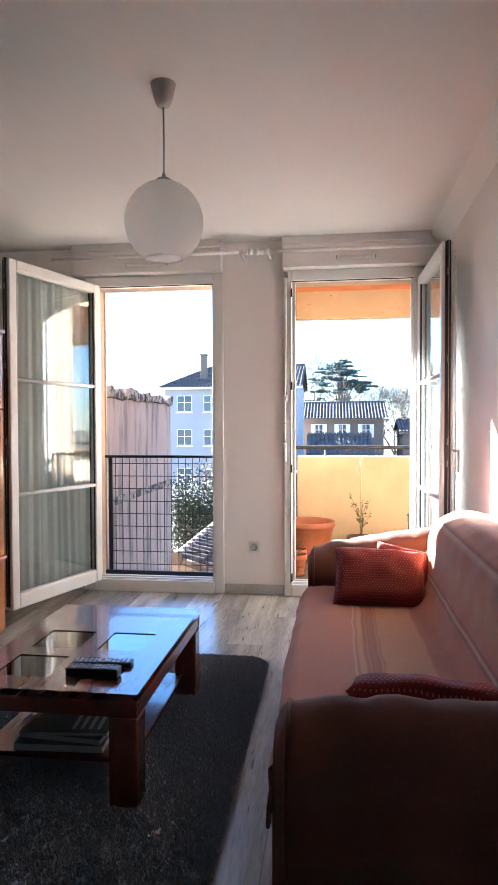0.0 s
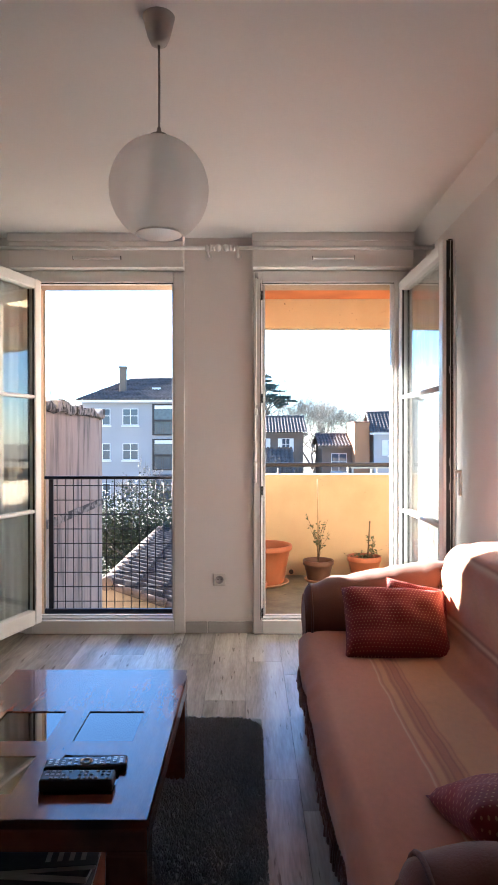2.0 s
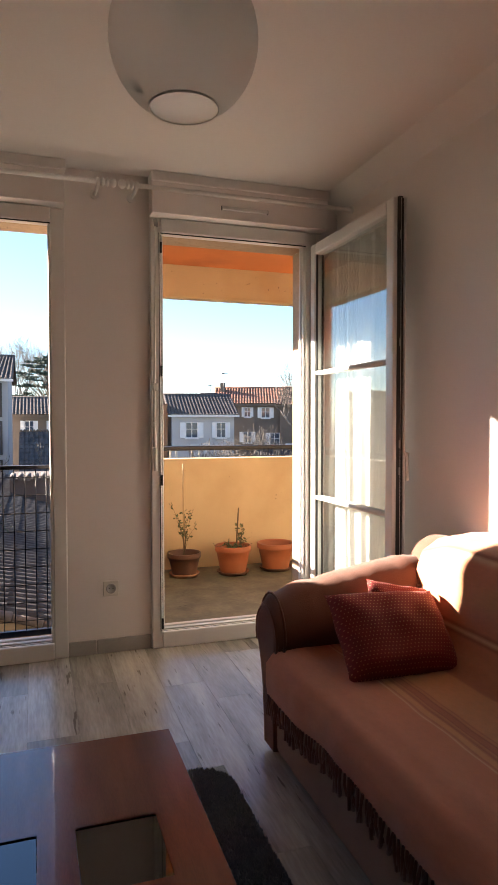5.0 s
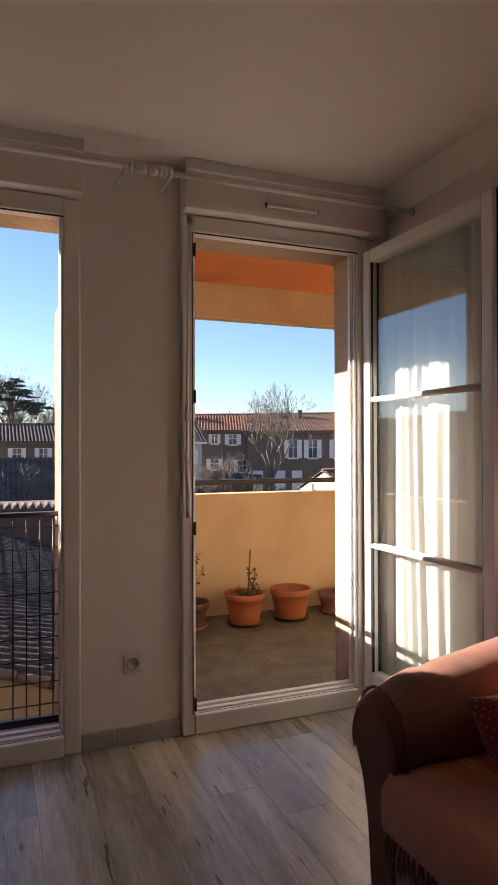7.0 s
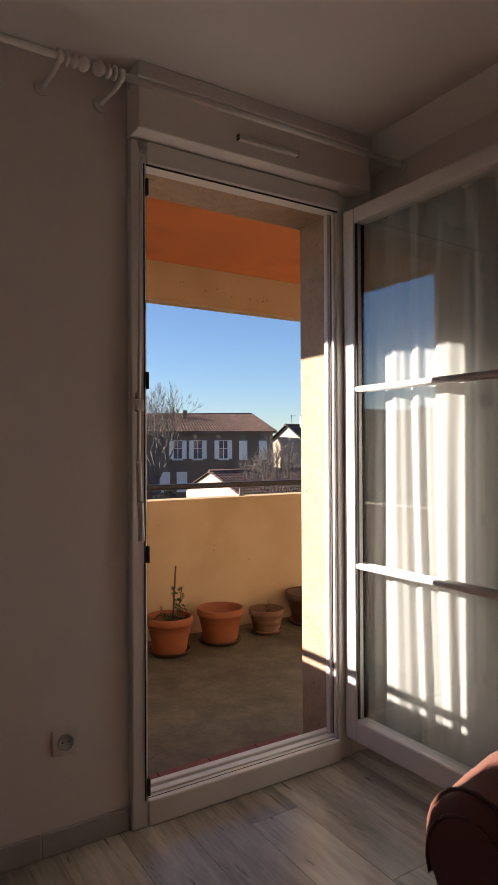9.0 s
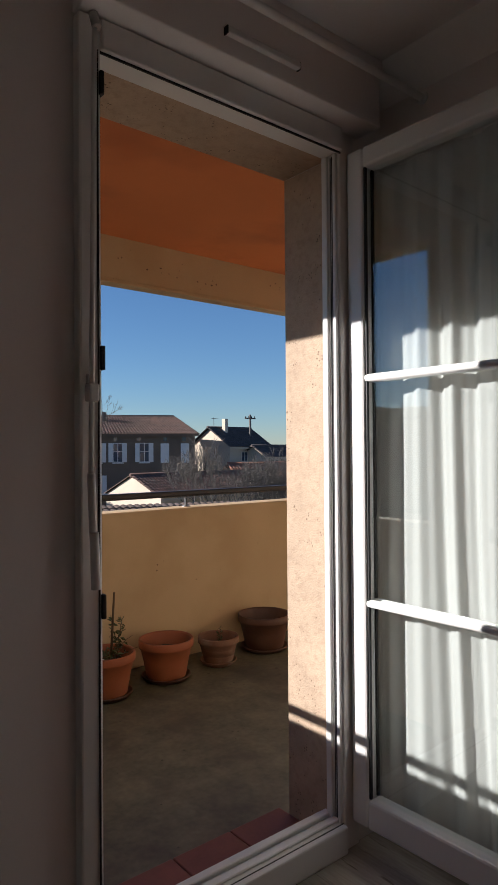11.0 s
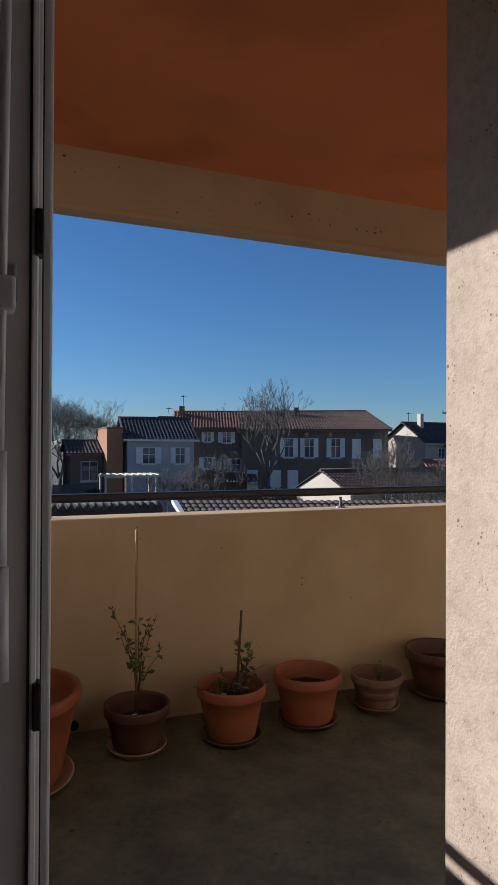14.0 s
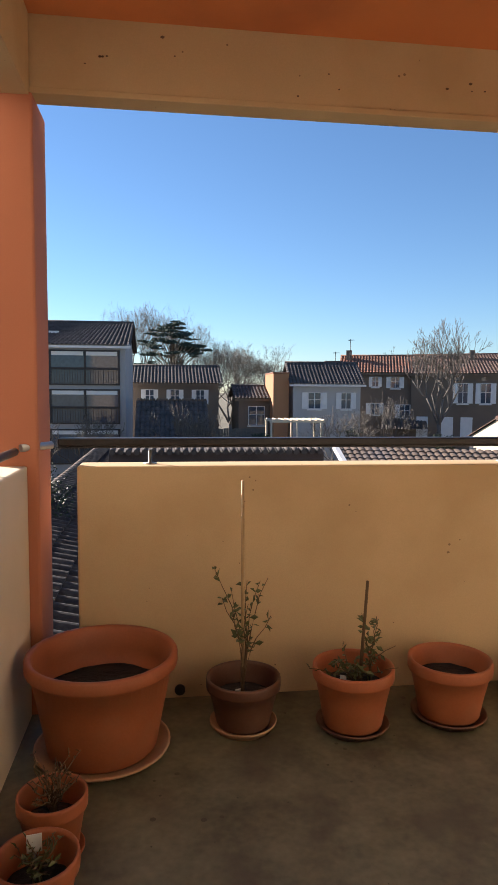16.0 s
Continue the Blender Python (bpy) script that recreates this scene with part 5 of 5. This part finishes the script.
J_ = house("cream_house", "cream gabled house with aerials and a dark roof", pose(37.66, 53.21, 0, 0, 0, 5), 5.5, 6.0, -5.5, 1.8, 3.6, M_HOUSE_C, M_TILES)
far_window(J_, 1.6, 0.2, 0.7, 0.9, 0, False)
part("chimney", box(1.2, 1.6, 2.0, 2.5, 3.0, 4.5, 0.02), M_HOUSE_C, J_)
K_ = house("white_cottage", "small white rendered cottage with a low roof", pose(40.3, 50.84, 0, 0, 0, 5), 6.0, 3.4, -5.5, 0.75, 1.7, M_HOUSE_C, M_TILES)
far_window(K_, 0.8, -0.4, 0.8, 0.7, 0, False)
far_window(K_, 3.2, -0.4, 0.9, 0.7, 0, False)
Q_ = house("low_house", "low house with a dark tile roof among shrubs", pose(33.5, 46.5, 0, 0, 0, -20), 12.0, 5.0, -5.5, -1.0, 0.1, M_HOUSE_G, M_TILES_R)

# darker copy of the cream render: the gable's shade is put into its colour
M_GABLE = mat("shade_darkened_gable_render", (0.27, 0.205, 0.135), 0.95, vary=0.15, scale=1.5, fine=60, bump=0.3, stain=(0.2, 0.15, 0.1), stain_amount=0.5)
# lower roofs right below the balcony
L_ = thing("outbuilding", "outbuilding with a barrel tile roof below the balcony", "outbuilding", pose(0, 0, 0))
part("roof", roof_sheet((3.3, 10.0, -2.9), (3.3, 30.0, -2.9), (-2.5, 30.0, -0.95), (-2.5, 10.0, -0.95), 0.27, 0.11, 0.40, 0.05, 8), M_TILES_D, L_)
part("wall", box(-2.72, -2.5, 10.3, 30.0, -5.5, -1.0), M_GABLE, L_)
gb = bmesh.new()
f = gb.faces.new([gb.verts.new(p) for p in ((-2.72, 10.05, -5.5), (3.2, 10.05, -5.5), (3.2, 10.05, -2.95), (-2.5, 10.05, -1.0), (-2.72, 10.05, -1.0))])
r = bmesh.ops.extrude_face_region(gb, geom=[f])
for v in r["geom"]:
    if isinstance(v, bmesh.types.BMVert):
        v.co.y += 0.25
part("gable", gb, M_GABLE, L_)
rt = random.Random(3)
for k in range(52):
    y = 9.98 + k * 0.385
    b = bmesh.new()
    tube(b, [(-2.5, y, -0.93), (-2.5, y + 0.40, -0.915)], 0.10, 0.085, n=10)
    part("ridge_tile", b, M_TILES_L, L_)
for k in range(15):
    x = -2.4 + k * 0.385
    b = bmesh.new()
    tube(b, [(x, 10.03, -0.94 - (x + 2.5) * 0.336), (x + 0.4, 10.03, -0.925 - (x + 2.9) * 0.336)], 0.055, 0.07, n=8)
    part("verge_tile", b, M_TILES_L, L_)
N_ = thing("low_annex", "low annex with a pale weathered barrel tile roof", "outbuilding", pose(0, 0, 0))
part("roof", roof_sheet((5.0, 17.5, -2.3), (17.0, 13.0, -2.3), (18.5, 17.0, -0.38), (5.15, 23.3, -0.50), 0.185, 0.04, 0.30, 0.03), M_TILES_L, N_)
part("wall", solid([(5.1, 17.7, -2.4), (16.9, 13.2, -2.4), (18.3, 17.0, -2.4), (5.25, 23.2, -2.4)], 3.1), M_CREAM, N_)
part("verge", solid([(4.9, 17.5, -2.2), (5.02, 17.5, -2.2), (5.2, 23.3, -0.42), (5.05, 23.3, -0.42)], 0.15), M_SHUT, N_)
O_ = thing("dark_shed", "dark shed with a tiled coping in the shade", "outbuilding", pose(0, 0, 0))
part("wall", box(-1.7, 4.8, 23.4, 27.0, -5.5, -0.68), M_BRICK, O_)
for k in range(27):
    b = bmesh.new(); tube(b, [(-1.6 + k * 0.24, 23.25, -0.64), (-1.6 + k * 0.24, 23.9, -0.56)], 0.09, n=8)
    part("coping_tile", b, M_TILES, O_)


# ---- trees ----
def branch(bm, p, d, length, r, depth, spread, rng, up=0.15, tips=None):
    pts = [p]
    q, dd = p.copy(), d.copy()
    for i in range(3):
        dd = (dd + Vector((rng.gauss(0, 0.12), rng.gauss(0, 0.12), rng.gauss(up * 0.4, 0.08)))).normalized()
        q = q + dd * length / 3
        pts.append(q)
    tube(bm, pts, r, r * 0.62, n=5 if r > 0.05 else 3)
    if depth == 0:
        if tips is not None:
            tips.append((q, dd))
        return
    for k in range(rng.choice((2, 3, 3))):
        a = rng.uniform(0, 6.28)
        o = dd.orthogonal().normalized()
        o = Matrix.Rotation(a, 3, dd) @ o
        nd = (dd + o * rng.uniform(0.35, 0.9) * spread + Vector((0, 0, up))).normalized()
        start = pts[rng.choice((2, 3, 3))]
        branch(bm, start, nd, length * rng.uniform(0.62, 0.85), max(0.011, r * rng.uniform(0.45, 0.62)), depth - 1, spread, rng, up, tips)


def bare_tree(name, x, y, z, trunk, length, r, depth, label, seed, spread=0.9, lean=(0, 0), stems=1):
    rng = random.Random(seed)
    t = thing(name, label, "tree", pose(x, y, z))
    tb, cb = bmesh.new(), bmesh.new()
    for s in range(stems):
        d0 = Vector((lean[0] + (rng.gauss(0, 0.35) if stems > 1 else 0), lean[1] + (rng.gauss(0, 0.35) if stems > 1 else 0), 1)).normalized()
        tip = d0 * trunk
        tube(tb, [(0, 0, -0.1), tuple(tip * 0.5 + Vector((0.03, 0, 0))), tuple(tip)], r * 1.15, r * 0.85, n=8)
        for k in range(4):
            a = k * 1.57 + rng.uniform(-0.5, 0.5)
            d = (d0 + Vector((math.cos(a), math.sin(a), 0)) * rng.uniform(0.3, 0.8) * spread).normalized()
            branch(cb, tip * rng.uniform(0.82, 1.0), d, length, r * 0.62, depth, spread, rng)
    part("trunk", tb, M_BARK, t)
    part("crown", cb, M_BARK, t, "bare winter branches")["kind"] = "stuff"
    return t


bare_tree("bare_tree", 19.3, 48.0, -5.5, 4.7, 2.1, 0.17, 6, "tall leafless tree with a wide fine crown", 12, spread=0.92)
bare_tree("bare_tree", 3.0, 78.0, -5.5, 4.0, 3.0, 0.26, 6, "leafless park tree behind the houses", 14)
bare_tree("bare_tree", 7.5, 80.0, -5.5, 3.2, 2.9, 0.26, 6, "leafless park tree behind the houses", 15)
bare_tree("bare_tree", 11.5, 84.0, -5.5, 3.0, 2.6, 0.24, 6, "leafless park tree behind the houses", 16)
bare_tree("bare_tree", -3.0, 82.0, -5.5, 6.5, 3.3, 0.26, 6, "leafless tree behind the cedar", 17)
for k, (x, y, h, sd) in enumerate(((5.2, 86.0, 3.8, 41), (9.5, 90.0, 3.2, 42), (14.0, 92.0, 2.8, 43), (-6.5, 88.0, 7.0, 44), (2.2, 92.0, 7.5, 45))):
    bare_tree("bare_tree", x, y, -5.5, h, 3.1, 0.26, 6, "leafless park tree behind the houses", sd, spread=1.0)
bare_tree("bare_tree", -13.3, 39.0, -5.5, 8.0, 1.3, 0.12, 4, "thin leafless tree beside the pale building", 18)
bare_tree("bare_shrub", 21.8, 34.0, -5.5, 2.6, 1.7, 0.10, 5, "dense leafless shrub in front of the shed", 19, stems=2)
bare_tree("bare_shrub", 24.2, 33.0, -5.5, 1.7, 1.6, 0.09, 5, "dense leafless shrub in front of the shed", 29, stems=3)
bare_tree("bare_shrub", 27.0, 33.5, -5.5, 1.5, 1.5, 0.09, 5, "dense leafless shrub in front of the shed", 37, stems=3)
bare_tree("bare_shrub", -5.2, 40.5, -5.5, 2.2, 1.3, 0.07, 4, "leafless shrub before the glazed loggias", 20, stems=3)
bare_tree("bare_shrub", 0.3, 38.5, -5.5, 2.2, 1.3, 0.07, 4, "leafless whip-like shrub before the barn", 22, spread=0.5, stems=3)
bare_tree("bare_shrub", 12.2, 46.0, -5.5, 2.6, 1.2, 0.07, 4, "leafless shrub below the white house", 24, stems=3)
bare_tree("bare_shrub", 15.2, 46.5, -5.5, 2.8, 1.3, 0.07, 4, "rusty leafless shrub below the old house", 26, stems=3)


def clump(bm, c, r, n, size, rng, flat=0.35):
    for k in range(n):
        v = Vector((rng.gauss(0, 1), rng.gauss(0, 1), rng.gauss(0, flat)))
        v = v.normalized() * r * rng.random() ** 0.5
        v.z *= flat
        a = Vector((rng.gauss(0, 1), rng.gauss(0, 1), rng.gauss(0, 0.35))).normalized()
        b = a.orthogonal().normalized() * size * 0.5
        p = c + v
        bm.faces.new([bm.verts.new(q) for q in (p - b, p + a * size, p + b)])


CED = thing("cedar_tree", "dark green cedar with flat layered branches", "tree", pose(0.7, 74.0, -5.5))
rng = random.Random(31)
tb, cb = bmesh.new(), bmesh.new()
tube(tb, [(0, 0, 0), (0.1, 0, 6), (-0.1, 0.1, 11), (0.1, 0, 14.2)], 0.45, 0.06, n=8)
for k in range(46):                                     # a broad uneven umbrella of flat plates
    a = k * 2.4 + rng.uniform(-0.4, 0.4)
    r_ = 4.0 * ((k + 0.5) / 46) ** 0.6 * rng.uniform(0.75, 1.05)
    z = 14.0 - 3.4 * (r_ / 4.0) ** 1.6 - (rng.random() ** 1.5) * 2.2 * min(1.0, r_ / 1.5)
    e = Vector((math.cos(a) * r_, math.sin(a) * r_, z))
    tube(tb, [(0, 0, max(6.5, z - 2.4 - r_ * 0.3)), tuple(Vector((e.x * 0.55, e.y * 0.55, z - 0.9))), tuple(e)], 0.08, 0.03, n=5)
    for s in range(3):
        clump(cb, e + Vector((rng.uniform(-0.6, 0.6), rng.uniform(-0.6, 0.6), rng.uniform(-0.12, 0.18))), rng.uniform(0.35, 0.8), 55, 0.22, rng, 0.16)
part("trunk", tb, M_BARK, CED)
part("crown", cb, M_CEDAR, CED, "flat layers of dark needles")["kind"] = "stuff"

BUSH = thing("evergreen_tree", "evergreen tree with small glossy leaves by the wall", "tree", pose(-3.25, 16.6, -5.5))
rng = random.Random(33)
tb, cb, tips = bmesh.new(), bmesh.new(), []
tube(tb, [(0, 0, 0), (0.1, 0, 1.5), (0, 0.1, 2.6)], 0.14, 0.10, n=8)
for k in range(9):
    a = k * 0.7
    branch(tb, Vector((0, 0, 1.9 + 0.1 * k)), Vector((math.cos(a) * 0.6, math.sin(a) * 0.6, 0.9)).normalized(), 1.0, 0.06, 3, 1.0, rng, 0.2, tips)
lv, lf = [], []
for p, d in tips:
    for k in range(110):
        q = p + Vector((rng.gauss(0, 0.24), rng.gauss(0, 0.24), rng.gauss(-0.05, 0.22)))
        a = Vector((rng.gauss(0, 1), rng.gauss(0, 1), rng.gauss(0.2, 0.7))).normalized()
        b = a.orthogonal().normalized() * 0.019
        n = len(lv)
        lv += [tuple(q), tuple(q + a * 0.032 + b), tuple(q + a * 0.068), tuple(q + a * 0.032 - b)]
        lf.append((n, n + 1, n + 2, n + 3))
for c in range(75):                                     # inner and lower masses of the crown
    v = Vector((rng.gauss(0, 1), rng.gauss(0, 1), rng.gauss(0, 1))).normalized() * rng.uniform(0.55, 1.0)
    p = Vector((0.2 + v.x * 1.1, v.y * 1.2, 3.95 + v.z * 1.7))
    tube(tb, [(0, 0, 2.2), tuple(Vector((p.x * 0.6, p.y * 0.6, p.z - 0.3))), tuple(p)], 0.02, 0.008, n=4)
    for k in range(230):
        q = p + Vector((rng.gauss(0, 0.25), rng.gauss(0, 0.25), rng.gauss(-0.05, 0.22)))
        a = Vector((rng.gauss(0, 1), rng.gauss(0, 1), rng.gauss(0.2, 0.7))).normalized()
        b = a.orthogonal().normalized() * 0.018
        n = len(lv)
        lv += [tuple(q), tuple(q + a * 0.030 + b), tuple(q + a * 0.064), tuple(q + a * 0.030 - b)]
        lf.append((n, n + 1, n + 2, n + 3))
me = bpy.data.meshes.new("leaves")
me.from_pydata(lv, [], lf)
cb.from_mesh(me)
bpy.data.meshes.remove(me)
part("trunk", tb, M_BARK, BUSH)
part("crown", cb, M_LEAF, BUSH, "many small glossy leaves")["kind"] = "stuff"

# utility pole beyond the cottage
UP = thing("utility_pole", "wooden utility pole with a crossarm behind the cottage", "pole", pose(41.8, 55.1, 0))
b = bmesh.new(); tube(b, [(0, 0, -5.5), (0, 0, 5.0)], 0.16, 0.11, n=8)
part("pole", b, M_BARK, UP)
part("crossarm", box(-0.7, 0.7, -0.06, 0.06, 4.55, 4.67, 0.01), M_BARK, UP)
for x in (-0.6, -0.2, 0.2, 0.6):
    b = bmesh.new(); tube(b, [(x, 0, 4.671), (x, 0, 4.85)], 0.05, 0.035, n=6)
    part("insulator", b, M_SEAL, UP)

# garden between the houses
PER = thing("pergola", "beige wooden garden pergola below the houses", "pergola", pose(6.6, 45.0, 0))
part("roof_beam", box(0, 3.6, -0.1, 0.1, -0.80, -0.66, 0.01), M_CREAM, PER)
part("roof_beam", box(0, 3.6, 1.9, 2.1, -0.80, -0.66, 0.01), M_CREAM, PER)
for k in range(9):
    part("rafter", box(0.1 + k * 0.42, 0.18 + k * 0.42, -0.3, 2.3, -0.655, -0.58, 0.005), M_CREAM, PER)
for x in (0.1, 1.8, 3.4):
    for y in (0.0, 2.0):
        part("post", box(x - 0.06, x + 0.06, y - 0.06, y + 0.06, -5.5, -0.801, 0.008), M_CREAM, PER)
FEN = thing("garden_fence", "grey wooden garden fence beside the barn", "fence", pose(2.9, 44.0, 0))
for k in range(20):
    part("board", box(k * 0.16, k * 0.16 + 0.145, 0, 0.03, -5.5, -1.12 + 0.02 * math.sin(k * 1.7), 0.004), M_BARK, FEN)
for x, y, z, r_, sd in ((5.9, 43.5, -2.1, 0.75, 51), (11.9, 44.5, -1.9, 0.8, 52), (17.6, 43.0, -2.2, 0.9, 53), (3.2, 46.0, -2.3, 0.8, 54)):
    sh = thing("garden_shrub", "small evergreen garden shrub between the houses", "shrub", pose(x, y, 0))
    rng = random.Random(sd)
    tb, cb = bmesh.new(), bmesh.new()
    tube(tb, [(0, 0, -5.5), (0.05, 0, z)], 0.08, 0.04, n=6)
    for k in range(26):
        v = Vector((rng.gauss(0, 1), rng.gauss(0, 1), rng.gauss(0, 1))).normalized() * r_ * rng.uniform(0.4, 1.0)
        tube(tb, [(0.02, 0, z - 0.8), (v.x, v.y, z + v.z)], 0.02, 0.008, n=4)
        clump(cb, Vector((v.x, v.y, z + v.z)), 0.3, 40, 0.11, rng, 0.8)
    part("trunk", tb, M_BARK, sh)
    part("crown", cb, M_LEAF, sh, "small evergreen leaves")["kind"] = "stuff"

# aerials on the roofs
for x, y, z, h in ((15.6, 58.0, 4.3, 2.0), (14.3, 58.0, 3.6, 1.6), (38.5, 57.0, 3.9, 1.4)):
    ae = thing("roof_aerial", "thin television aerial on a roof", "aerial", pose(x, y, z - 0.6), "aerials")
    b = bmesh.new(); tube(b, [(0, 0, -1.0), (0, 0, h)], 0.03, n=5)
    part("mast", b, M_RAILBLK, ae)
    b = bmesh.new()
    for k in range(5):
        tube(b, [(-0.3 + 0.05 * k, -0.3 + k * 0.15, h - 0.1), (0.3 - 0.05 * k, -0.3 + k * 0.15, h - 0.1)], 0.015, n=4)
    part("antenna", b, M_RAILBLK, ae)

# ---- floor planks ----
plank_mesh = {}
PW, PL, G = 0.193, 1.22, 0.0006
rp = random.Random(2)
x = -0.385 - 11 * PW
FIRST = {9: 0.324, 10: 0.86, 11: 0.43}                  # where the first boards by the window end
col = 0
while x < RX - 0.01:
    w = min(PW, RX - x)
    y = 4.497 - PL * FIRST.get(col, 0.15 + (col * 0.37) % 0.8)
    y1 = 4.497
    while y1 > BACK:
        y0 = max(y, BACK)
        key = (round(w, 3), round(y1 - y0, 3))
        if key not in plank_mesh:
            bm = box(0, w - G, 0, y1 - y0 - G, -0.012, 0.0, 0.0007, 1)
            me = bpy.data.meshes.new("plank")
            bm.to_mesh(me)
            bm.free()
            me.materials.append(M_PLANK)
            plank_mesh[key] = me
        ob = new("plank", plank_mesh[key])
        ob.parent = floor
        ob.location = (x, y0, 0)
        y1, y = y0, y0 - PL
    x += PW
    col += 1
